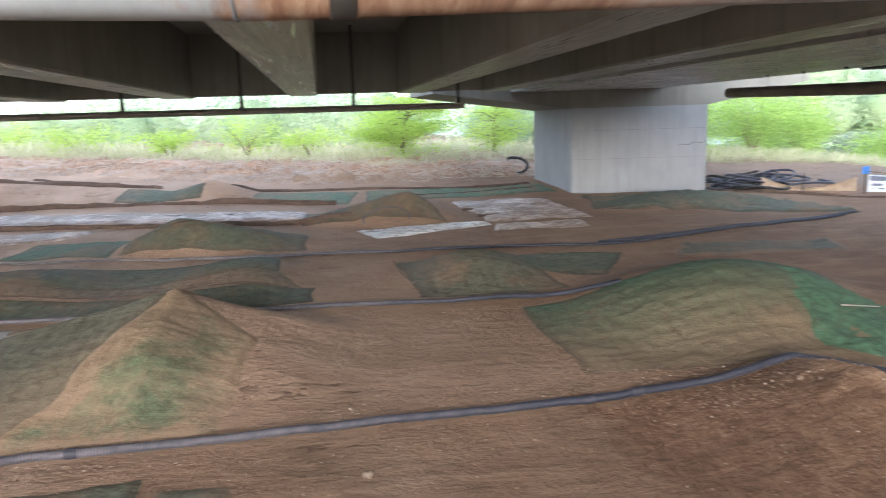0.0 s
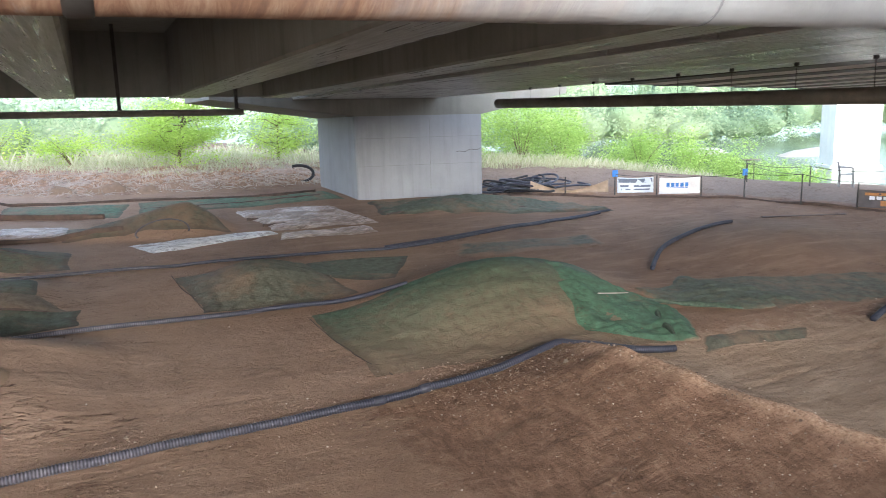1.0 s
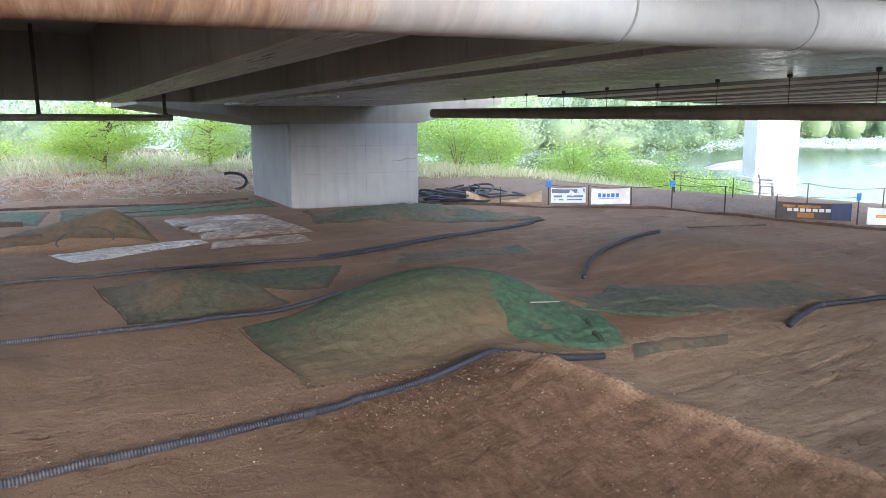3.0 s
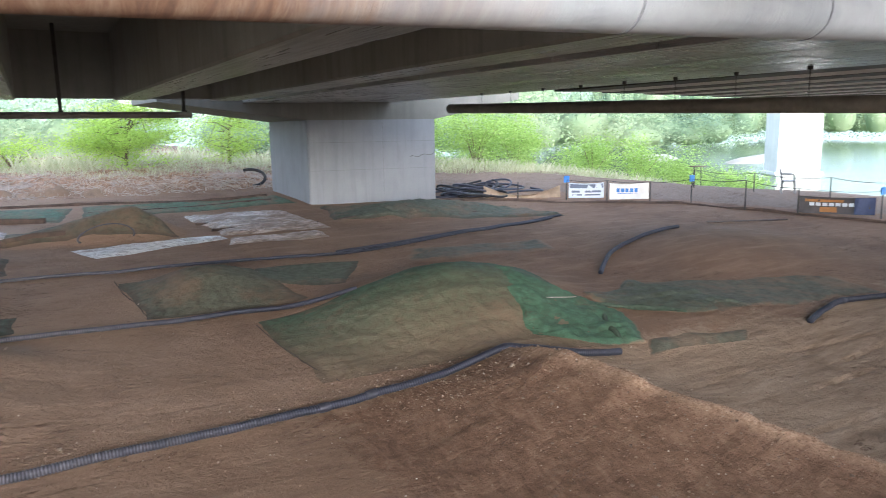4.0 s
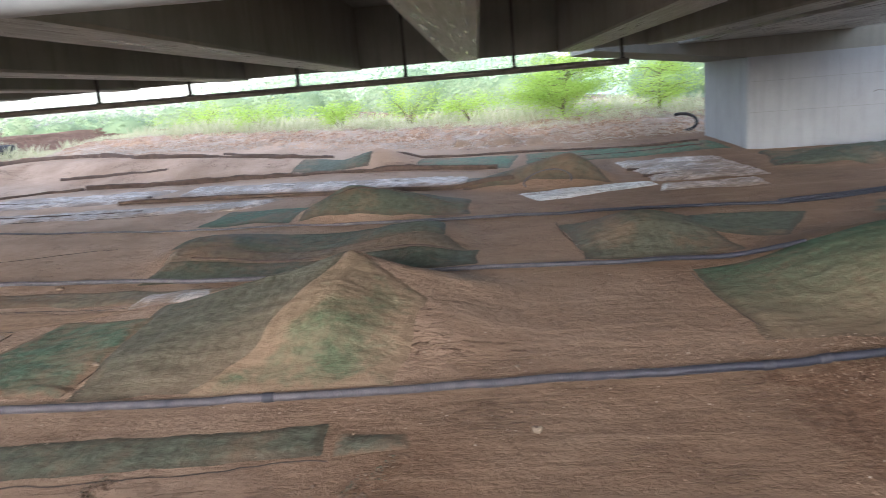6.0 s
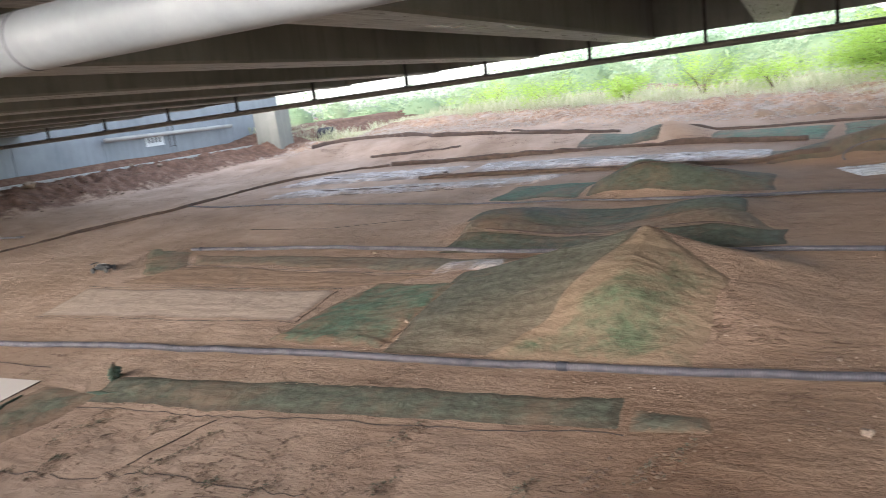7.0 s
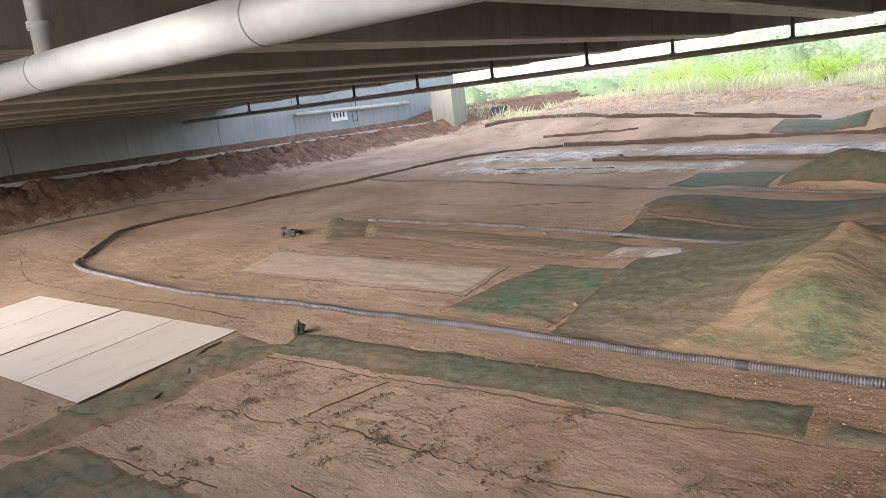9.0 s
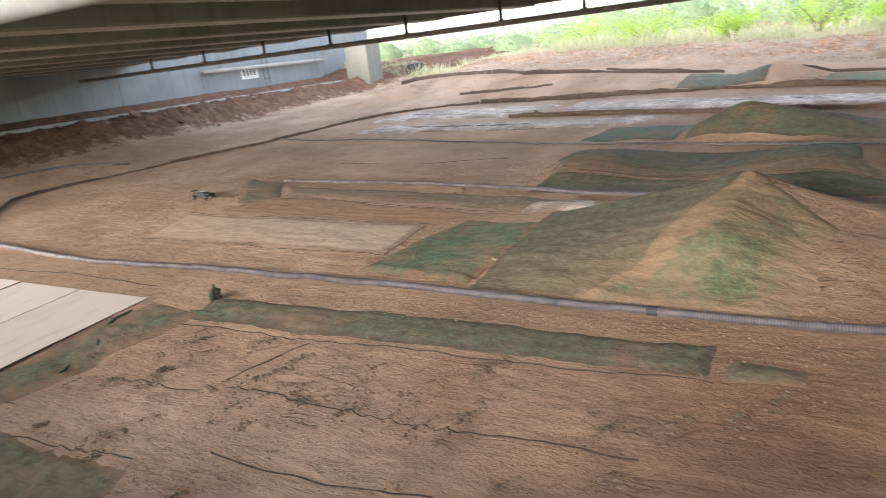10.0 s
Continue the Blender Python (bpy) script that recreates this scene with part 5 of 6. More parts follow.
def tree(x, y, height, width, label, leaves=5000, leaf=0.05, material=None, base=None):
    z0 = gz(x, y) if base is None else base
    t = thing("tree", (x, y, z0), label, "tree")
    top = height * 0.75
    lists, tips = [], []
    bend = rng.normal(size=2) * 0.08
    stem = [(bend[0] * s * s * 2, bend[1] * s * s * 2, -0.1 + s * top) for s in np.linspace(0, 1, 7)]
    lists.append(tube(stem, [height * 0.022 * (1.15 - s) for s in np.linspace(0, 1, 7)], 8))
    for i in range(16):
        s = 0.14 + 0.8 * rng.rand()
        b0 = np.array([bend[0] * s * s * 2, bend[1] * s * s * 2, -0.1 + s * top])
        a = rng.rand() * 6.283
        ln = width * 0.5 * (0.55 + 0.5 * rng.rand()) * (1.15 - 0.6 * s)
        e = b0 + np.array([math.cos(a) * ln, math.sin(a) * ln, ln * (-0.12 + 0.6 * rng.rand())])
        mid = (b0 + e) / 2 + rng.normal(size=3) * ln * 0.08
        lists.append(tube([b0, mid, e], [height * 0.009, height * 0.006, height * 0.002], 5))
        tips += [mid * 0.5 + e * 0.5, e, e + rng.normal(size=3) * 0.12 * ln]
        for _ in range(2):
            e2 = mid + rng.normal(size=3) * ln * 0.35
            lists.append(tube([mid, e2], [height * 0.005, height * 0.0015], 4))
            tips.append(e2)
    v, f = join(lists)
    mesh_ob("trunk", v, f, BARK, t, smooth=True)
    tips = np.array(tips)
    pick = tips[rng.randint(len(tips), size=leaves)]
    c = pick + rng.normal(size=(leaves, 3)) * np.array([width, width, height * 0.55]) * 0.085
    v, f = leaf_quads(c, leaf)
    fast_mesh("crown", v, f, material or LEAF, t)
    return t


def bush(x, y, w, h, label, leaves=2600, leaf=0.06, material=None, base=None):
    z0 = gz(x, y) if base is None else base
    t = thing("bush", (x, y, z0), label, "bush")
    lists = []
    for i in range(9):
        a, ln = rng.rand() * 6.283, h * (0.5 + 0.4 * rng.rand())
        e = (math.cos(a) * w * 0.3, math.sin(a) * w * 0.3, ln)
        lists.append(tube([(0, 0, -0.1), (e[0] * 0.4, e[1] * 0.4, ln * 0.55), e], [0.02, 0.013, 0.004], 5))
    v, f = join(lists)
    mesh_ob("stems", v, f, BARK, t)
    clumps = rng.normal(size=(26, 3)) * np.array([w * 0.24, w * 0.24, h * 0.2]) + np.array([0, 0, h * 0.52])
    c = clumps[rng.randint(26, size=leaves)] + rng.normal(size=(leaves, 3)) * np.array([w * 0.09, w * 0.09, h * 0.11])
    c[:, 2] = np.abs(c[:, 2])
    v, f = leaf_quads(c, leaf)
    fast_mesh("foliage", v, f, material or LEAF, t)
    return t


tree(2.8, 26.0, 2.6, 4.4, "young leafy green tree on the bank behind the track", 17000, 0.040, LIME)
tree(6.6, 27.5, 2.7, 3.0, "slender light green tree on the bank beside the pier", 8500, 0.034, LIME)
for x, y, w, h in [(14.6, 27.5, 3.6, 3.0), (17.2, 26.6, 3.8, 2.8), (19.6, 27.0, 3.6, 2.6), (22.6, 25.0, 4.0, 2.3), (25.0, 24.4, 4.2, 2.4), (27.6, 24.0, 3.6, 2.1), (30.2, 23.6, 3.4, 1.8), (20.5, 30.5, 4.6, 3.2), (16.0, 31.5, 4.8, 3.4), (12.8, 30.0, 3.8, 2.8)]:
    bush(x, y, w, h, "dense light green riverside bush", 7000, 0.05)


def blades(name, n, xs, ys, hmin, hmax, material, label, category, keep=None, width=0.012):
    x, y = xs[0] + (xs[1] - xs[0]) * rng.rand(n), ys[0] + (ys[1] - ys[0]) * rng.rand(n)
    if keep is not None:
        k = keep(x, y)
        x, y = x[k], y[k]
    n = len(x)
    z = ground(x, y) - 0.02
    h = hmin + (hmax - hmin) * rng.rand(n) ** 1.6
    a, lean = rng.rand(n) * 6.283, 0.12 + 0.4 * rng.rand(n)
    w = width * (0.6 + 0.8 * rng.rand(n))
    dx, dy = np.cos(a), np.sin(a)
    px, py = -dy * w, dx * w
    v = np.stack([np.stack([x - px, y - py, z], 1), np.stack([x + px, y + py, z], 1),
                  np.stack([x + px * 0.6 + dx * lean * h * 0.35, y + py * 0.6 + dy * lean * h * 0.35, z + h * 0.6], 1),
                  np.stack([x + dx * lean * h, y + dy * lean * h, z + h], 1)], 1).reshape(-1, 3)
    f = np.arange(4 * n).reshape(-1, 4)
    ob = fast_mesh(name, v, f, material)
    return tagged(ob, label, category, kind="stuff")


def on_bank(x, y):
    return (y > bank_foot(x) + 1.9 + 1.2 * vnoise(x * 0.5, y * 0.5)) & (x < 9)


blades("bank_grass", 95000, (-34, 9.5), (23, 36), 0.05, 0.26, GRASS, "tall pale green grass along the top of the bank", "grass", on_bank, 0.0055)
blades("dry_stalks", 24000, (-24, 9), (22, 31), 0.03, 0.20, STRAW, "dry broken stalks and roots on the earth bank", "dry grass", lambda x, y: (y > bank_foot(x) + 0.2 - 2.0 * step01(-6, -14, x)) & (y < bank_foot(x) + 4.2), 0.006)
blades("tall_weeds", 22000, (-30, 9.0), (25.5, 33), 0.20, 0.70, GRASS, "tall wild weeds in clumps on top of the bank", "weeds",
       lambda x, y: on_bank(x, y) & (vnoise(x * 0.7 + 9, y * 0.7) > 0.55), 0.007)
for x, y, w, h in [(-9.5, 29.5, 2.6, 1.1), (-6.0, 28.6, 2.2, 1.0), (-3.2, 29.8, 3.0, 1.5), (-0.6, 28.4, 2.4, 1.1), (-13.0, 32.0, 3.0, 1.3)]:
    bush(x, y, w, h, "low pale green shrub on top of the bank", 2600, 0.04, LIME)
blades("reeds", 26000, (10.5, 32), (21.5, 30), 0.1, 0.5, GRASS, "reeds and rough grass below the riverside bushes", "grass", lambda x, y: (x * 0.35 + y > 29.0), 0.006)


def bank_roots():
    """Bleached roots and broken twigs washed out of the bank."""
    lists = []
    for i in range(2000):
        x = -22 + 30 * rng.rand()
        y = float(bank_foot(x)) + 0.1 + 2.9 * rng.rand() - 1.6 * float(step01(-6, -14, x))
        a, ln = rng.rand() * 6.283, 0.10 + 0.5 * rng.rand() ** 2
        p = [(x + ln * s * math.cos(a), y + ln * s * math.sin(a)) for s in (0, 0.5, 1)]
        lift = (0.01, 0.03 + 0.10 * rng.rand() ** 2, 0.02)
        lists.append(tube([(q[0], q[1], gz(*q) + h) for q, h in zip(p, lift)], [0.009, 0.008, 0.003], 4))
    v, f = join(lists)
    tagged(mesh_ob("bank_roots", v, f, STRAW), "bleached roots and twigs washed out of the earth bank", "roots", kind="stuff")


bank_roots()


def far_woods():
    """Woods beyond the bank and over the river, in clumps."""
    cs, ss = [], []
    for k in range(420):
        u = rng.rand()
        if u < 0.55:
            x, y = -70 + 125 * rng.rand(), 44 + 30 * rng.rand()
            base, hh = 1.0, 2.4 + 3.6 * rng.rand() * (0.4 + 1.2 * vnoise(x * 0.06, 1.0))
        else:
            x, y = 30 + 120 * rng.rand(), 66 + 45 * rng.rand()
            base, hh = 0.3, 7 + 7 * rng.rand()
        if abs(math.degrees(math.atan2(x, y)) - 9.5) < 3.6:
            continue
        if x < -4 and y < 74 and rng.rand() < (0.85 if x < -0.58 * y else 0.3):
            continue
        w = 2.0 + 2.5 * rng.rand()
        m_ = 900
        c = rng.normal(size=(m_, 3)) * np.array([w * 0.5, w * 0.5, hh * 0.22]) + np.array([x, y, base + hh * 0.5])
        cs.append(c)
        ss.append((np.array([x, y, base + hh * 0.42]), np.array([w * 0.46, w * 0.46, hh * 0.30])))
    c = np.concatenate(cs)
    v, f = leaf_quads(c, 0.15)
    # the dense body of each clump behind its leaves
    lat, lon = np.meshgrid(np.linspace(-1.2, 1.45, 7), np.linspace(0, 2 * math.pi, 11)[:-1], indexing="ij")
    ball = np.stack([np.cos(lat) * np.cos(lon), np.cos(lat) * np.sin(lon), np.sin(lat)], 2).reshape(-1, 3)
    quad = [(i * 10 + j, i * 10 + (j + 1) % 10, (i + 1) * 10 + (j + 1) % 10, (i + 1) * 10 + j) for i in range(6) for j in range(10)]
    bv = np.concatenate([mid_ + ball * size * (0.9 + 0.2 * rng.rand(len(ball), 1)) for mid_, size in ss])
    bf = np.concatenate([np.array(quad) + 70 * i for i in range(len(ss))])
    v, f = np.concatenate([v, bv]), np.concatenate([f, bf + len(v)])
    tagged(fast_mesh("far_woods", v, f, LEAF_HAZED, smooth=True), "hazy pale green woods in the distance", "woods", kind="stuff")
    # the wooded hill beyond
    xs = np.linspace(-420, 520, 60)
    verts, faces = [], []
    for i, x in enumerate(xs):
        y = 260 - 0.0004 * (x - 40) ** 2
        h = (15 + 16 * vnoise(x * 0.012 + 3, 2.0) + 5 * vnoise(x * 0.05, 7.0)) * float(0.15 + 0.85 * step01(-170, -70, x)) * (1 - 0.85 * math.exp(-((x - 45) / 13) ** 2))
        for s in range(5):
            verts.append((x, y + s * 25, -2 + h * math.sin(s / 4 * math.pi / 2)))
    for i in range(len(xs) - 1):
        for s in range(4):
            faces.append((i * 5 + s, (i + 1) * 5 + s, (i + 1) * 5 + s + 1, i * 5 + s + 1))
    # the hill's pale green has the haze of distance put into it
    ob = mesh_ob("backdrop", verts, faces, plain("hazed_hill", (0.33, 0.43, 0.29), 0.9, vary=0.35, scale=0.12), smooth=True)
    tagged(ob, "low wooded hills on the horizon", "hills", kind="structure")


far_woods()

for (x, y, w, d, ang) in ((66, 47, 26, 7, 20), (84, 36, 30, 8, -5), (58, 56, 16, 6, 40)):
    ring = [(0.5 * w * math.cos(a) * (0.85 + 0.3 * vnoise(a * 2, w)), 0.5 * d * math.sin(a) * (0.85 + 0.3 * vnoise(a * 2, d))) for a in np.linspace(0, 6.283, 40, endpoint=False)]
    vv = [(0, 0, 0.35)] + [(0.6 * a_, 0.6 * c_, 0.3) for a_, c_ in ring] + [(a_, c_, -0.25) for a_, c_ in ring]
    ff = [(0, 1 + i, 1 + (i + 1) % 40) for i in range(40)] + [(1 + i, 41 + i, 41 + (i + 1) % 40, 1 + (i + 1) % 40) for i in range(40)]
    ob = mesh_ob("sandbank", vv, ff, SAND_PALE, smooth=True)
    ob.matrix_world = pose(x, y, -0.4, 0, 0, ang)
    tagged(ob, "pale sandbank on the far side of the river", "sandbank", kind="structure")

# ---- fence, banners, chair by the river ----


def post(x, y, h, tag_blue=False):
    t = thing("fence_post", (x, y, gz(x, y)), "thin dark steel fence post" + (" with a blue tag on top" if tag_blue else ""), "post", "fence posts along the track")
    v, f = tube([(0, 0, -0.1), (0, 0, h * 0.5), (0, 0, h)], [0.022, 0.02, 0.018], 8)
    mesh_ob("pole", v, f, STEEL, t)
    if tag_blue:
        part("tag", box(0.20, 0.03, 0.20, (0, 0, h + 0.02), 0.01), BLUE, t, "blue plastic tag")
    return (x, y, gz(x, y) + h)


def rope(a, c, sag, name="fence_rope"):
    k = 12
    pts = [tuple(np.array(a) * (1 - s) + np.array(c) * s - np.array([0, 0, 4 * sag * s * (1 - s)])) for s in np.linspace(0, 1, k)]
    v, f = tube(pts, 0.009, 5)
    ob = mesh_ob(name, v, f, STEEL)
    tagged(ob, "thin dark rope strung between fence posts", "rope", "fence ropes")


def banner(a, c, z0, z1, material, label, marks, sag=0.03):
    """A cloth from a to c that hangs with a slight belly, with printed marks: (u0, u1, v0, v1, material)."""
    ax, ay, cx, cy = *a, *c
    ln, ang = math.hypot(cx - ax, cy - ay), math.degrees(math.atan2(cy - ay, cx - ax))
    t = thing("banner", (ax, ay, gz((ax + cx) / 2, (ay + cy) / 2)), label, "banner", "banners on the fence", turn=ang)
    us, vs = np.linspace(0, 1, 15), np.linspace(0, 1, 6)
    shape = lambda u, v: 0.05 * math.sin(u * math.pi) * math.sin(v * math.pi) + 0.012 * math.sin(u * 23 + v * 5)
    verts = [(u * ln, shape(u, v) + o, z0 + (z1 - z0) * v - sag * math.sin(u * math.pi) * v) for o in (0, 0.006) for v in vs for u in us]
    faces = []
    for o in (0, 90):
        for j in range(5):
            for i in range(14):
                q = (o + j * 15 + i, o + j * 15 + i + 1, o + (j + 1) * 15 + i + 1, o + (j + 1) * 15 + i)
                faces.append(q if o == 0 else tuple(reversed(q)))
    mesh_ob("cloth", verts, faces, material, t, smooth=True)
    for u0, u1, v0, v1, mm in marks:
        mv = [(u * ln, shape(u, v) - 0.008, z0 + (z1 - z0) * v - 0.03 * math.sin(u * math.pi) * v) for v in (v0, v1) for u in np.linspace(u0, u1, 5)]
        mesh_ob("print", mv, [(i, i + 1, i + 6, i + 5) for i in range(4)], mm, t)


p1 = post(14.25, 16.6, 0.62, True)
p2 = post(15.3, 15.95, 0.62)
p3 = post(16.5, 15.35, 0.60)
p4 = post(17.35, 14.5, 0.75, True)
p5 = post(17.75, 12.9, 0.85)
p6 = post(18.7, 11.9, 0.72)
p7 = post(19.95, 10.3, 0.75, True)
post(13.0, 17.4, 0.5)
for a, c in ((p1, p2), (p2, p3), (p3, p4), (p4, p5), (p5, p6), (p6, p7)):
    rope(a, c, 0.05)
q = [post(x, y, 0.65) for x, y in ((20.3, 17.0), (21.4, 15.4), (22.7, 13.5), (23.9, 11.7), (26.0, 9.0))]
for a, c in zip(q[:-1], q[1:]):
    rope(a, c, 0.09)
rope(p5, q[0], 0.1)
banner((14.3, 16.55), (15.2, 15.98), 0.08, 0.55, PALE_BANNER, "blue and white cloth banner tied between posts",
       [(0.03, 0.97, 0.66, 0.93, SLATE), (0.08, 0.92, 0.36, 0.50, SLATE), (0.10, 0.90, 0.16, 0.26, SLATE)])
banner((15.36, 15.9), (16.45, 15.36), 0.05, 0.55, WHITE, "white cloth banner with a blue printed mark",
       [(0.18 + 0.115 * i, 0.265 + 0.115 * i, 0.44, 0.70, BLUE) for i in range(5)] + [(0.20, 0.72, 0.36, 0.395, BLUE)])
banner((18.95, 12.1), (20.0, 10.5), 0.03, 0.52, DARK_BANNER, "dark printed banner with orange and white marks sagging on the fence",
       [(0.74, 1.0, 0.02, 0.98, NAVY), (0.10, 0.60, 0.70, 0.86, ORANGE), (0.30, 0.52, 0.10, 0.40, ORANGE)] + [(0.16 + 0.085 * i, 0.225 + 0.085 * i, 0.46, 0.66, PALE_BANNER) for i in range(7)])
banner((20.15, 10.15), (21.5, 8.6), 0.05, 0.52, PALE_BANNER, "pale cloth banner tied to the fence", [(0.1, 0.4, 0.4, 0.6, ORANGE)])
sheet("beige_sheet", [(11.9, 17.75), (13.9, 16.95), (14.1, 17.4), (12.3, 18.3)], BEIGE, "crumpled beige plastic sheet on the ground", "sheet", lift=0.04, wrinkle=0.12, ragged=0.12)
banner((12.1, 17.95), (14.1, 16.72), 0.02, 0.40, BEIGE_CLOTH, "beige mesh cloth sagging between two fence posts", [], 0.3)


def chair(x, y, turn):
    t = thing("plastic_chair", (x, y, gz(x, y)), "grey plastic garden chair by the water", "chair", turn=turn)
    part("seat", box(0.46, 0.44, 0.03, (0, 0, 0.42), 0.012), GREY_PLASTIC, t)
    for sx in (-0.2, 0.2):
        for sy in (-0.19, 0.19):
            v, f = tube([(sx * 1.12, sy * 1.12, 0), (sx, sy, 0.42)], [0.02, 0.024], 8)
            mesh_ob("leg", v, f, GREY_PLASTIC, t)
    for sx in (-0.21, 0.21):
        v, f = tube([(sx, 0.2, 0.42), (sx, 0.27, 0.85)], 0.022, 8)
        mesh_ob("back_post", v, f, GREY_PLASTIC, t)
        v, f = tube([(sx * 1.15, -0.18, 0.42), (sx * 1.15, -0.18, 0.64), (sx * 1.15, 0.24, 0.66)], 0.02, 8)
        mesh_ob("armrest", v, f, GREY_PLASTIC, t)
    for zz in (0.58, 0.7, 0.83):
        part("back_slat", box(0.42, 0.018, 0.055, (0, 0.215 + (zz - 0.42) * 0.16, zz), 0.006), GREY_PLASTIC, t)


chair(22.3, 14.75, 40)


def stool_stand(x, y):
    t = thing("side_table", (x, y, gz(x, y)), "small weathered stand with a thin top by the fence", "table")
    part("top", box(0.5, 0.34, 0.03, (0, 0, 0.72), 0.008), BARK, t)
    for sx in (-0.2, 0.2):
        v, f = tube([(sx, 0, 0), (sx * 0.9, 0, 0.71)], 0.016, 6)
        mesh_ob("leg", v, f, STEEL, t)


stool_stand(20.9, 17.4)


def hose_coil():
    """Loose coils of old hose heaped beside the pier."""
    for i in range(16):
        cx, cy = 12.5 + rng.normal() * 0.75, 19.0 + rng.normal() * 0.5
        rx, ry, ph = 0.7 + 0.5 * rng.rand(), 0.45 + 0.3 * rng.rand(), rng.rand() * 6.28
        lift = 0.05 + 0.34 * rng.rand() * max(0, 1 - abs(cx - 12.5) / 1.7)
        pts = []
        for s in np.linspace(0, 5.2 + rng.rand(), 46):
            x, y = cx + rx * math.cos(s + ph), cy + ry * math.sin(s + ph)
            pts.append((x, y, gz(x, y) + 0.05 + lift * (0.6 + 0.4 * math.sin(s * 2 + i))))
        v, f = tube(pts, 0.035, 7)
        ob = mesh_ob("coiled_hose", v, f, HOSE if i % 3 else BLACK, smooth=True)
        tagged(ob, "old dark hose coiled on the heap beside the pier", "hose", "heap of old hoses")


hose_coil()

# ---- things on the bank and the far lanes ----
v, f = tube([(6.2 + 0.45 * math.sin(s), 22.6 + 0.1 * s, gz(6.2, 22.6) + 0.0 + 0.52 * (1 - math.cos(s)) * 0.5) for s in np.linspace(0, 3.6, 26)], 0.05, 10)
tagged(mesh_ob("hose_end", v, f, BLACK, smooth=True), "black hose end curling up out of the bank", "hose")
for i in range(14):
    a, ln = rng.rand() * 3.14, 0.3 + 0.5 * rng.rand()
    x, y = 5.3 + rng.normal() * 0.35, 22.5 + rng.normal() * 0.2
    z = gz(x, y) + 0.05 + 0.2 * rng.rand()
    v, f = tube([(x, y, z), (x + ln * 0.5 * math.cos(a), y + ln * 0.5 * math.sin(a), z + 0.06), (x + ln * math.cos(a), y + ln * math.sin(a), gz(x, y) + 0.03)], [0.014, 0.012, 0.006], 5)
    tagged(mesh_ob("dead_branch", v, f, STRAW), "bleached dead branch on a small heap", "branch", "heap of dead branches")
for x, y, w, d in ((-0.2, 22.6, 1.1, 0.5), (-1.2, 22.9, 0.7, 0.5), (1.1, 22.3, 0.8, 0.4)):
    sheet("debris_sheet", [(x, y), (x + w, y - 0.1), (x + w, y + d), (x, y + d)], BEIGE, "torn beige sheet lying on the bank", "sheet", lift=0.06, wrinkle=0.22, ragged=0.12)
# hose loop let into the side of the pointed jump
v, f = tube([(1.35 + 0.55 * math.cos(s), 16.02 + 0.28 * math.sin(s), gz(1.35 + 0.55 * math.cos(s), 16.02 + 0.28 * math.sin(s)) + 0.012) for s in np.linspace(-0.3, 3.5, 30)], 0.02, 8)
tagged(mesh_ob("hose_loop", v, f, HOSE, smooth=True), "black hose loop on the flank of a jump", "hose")
for x, y, ln, ang in ((16.2, 11.6, 2.2, -22), (7.0, 16.2, 0.9, 30)):
    bm = box(ln, 0.10, 0.03, (0, 0, 0), 0.005)
    ob = part("loose_board", bm, BOARD)
    ob.matrix_world = pose(x, y, gz(x, y) + 0.05, 0, 0, ang)
    tagged(ob, "weathered dark board lying on the dirt", "board")
# dark wheel-like object beyond the abutment
w = thing("black_drum", (-23.5, 33.0, gz(-23.5, 33.0)), "black plastic drum lying on its side in the grass", "drum")
v, f = tube([(-0.45, 0, 0.35), (-0.42, 0, 0.35), (0.42, 0, 0.35), (0.45, 0, 0.35)], [0.30, 0.35, 0.35, 0.30], 16)
mesh_ob("shell", v, f, BLACK, w)


def stake(x, y):
    t = thing("netting_stake", (x, y, gz(x, y)), "short stake with green netting bunched round it", "stake")
    v, f = tube([(0, 0, -0.05), (0.01, 0, 0.22)], [0.02, 0.016], 7)
    mesh_ob("peg", v, f, BARK, t)
    bm = bmesh.new()
    bmesh.ops.create_icosphere(bm, subdivisions=3, radius=1.0)
    for v_ in bm.verts:
        c_ = v_.co.copy()
        k = 0.55 + 0.9 * noise.noise(c_ * 2.3) + 0.35 * noise.noise(c_ * 6.1)
        v_.co = Vector((c_.x * 0.10 * k * (1.15 - 0.5 * c_.z), c_.y * 0.09 * k * (1.15 - 0.5 * c_.z), 0.09 + c_.z * 0.12 * (0.7 + 0.3 * k)))
    part("bunched_net", bm, NET_BUNCH, t, "bunched green netting", smooth=True)


stake(-7.88, 5.12)


def rolled_net(pts, r, seed):
    """A hem of netting rolled up on itself, lumpy and tapering at both ends."""
    p = spline(pts, 0.04)
    k = len(p)
    rad = r * (0.45 + 0.9 * vnoise(p[:, 0] * 6 + seed, p[:, 1] * 6)) * np.sin(np.linspace(0.25, math.pi - 0.2, k)) ** 0.6
    v, f = tube(np.stack([p[:, 0] + 0.03 * (vnoise(p[:, 1] * 7, p[:, 0] + seed) - 0.5), p[:, 1], ground(p[:, 0], p[:, 1]) + rad * 0.7], 1), rad, 9)
    tagged(mesh_ob("rolled_netting", v, f, NET_BUNCH, smooth=True), "dark green netting hem rolled up on the dirt", "netting", "rolled netting hems")


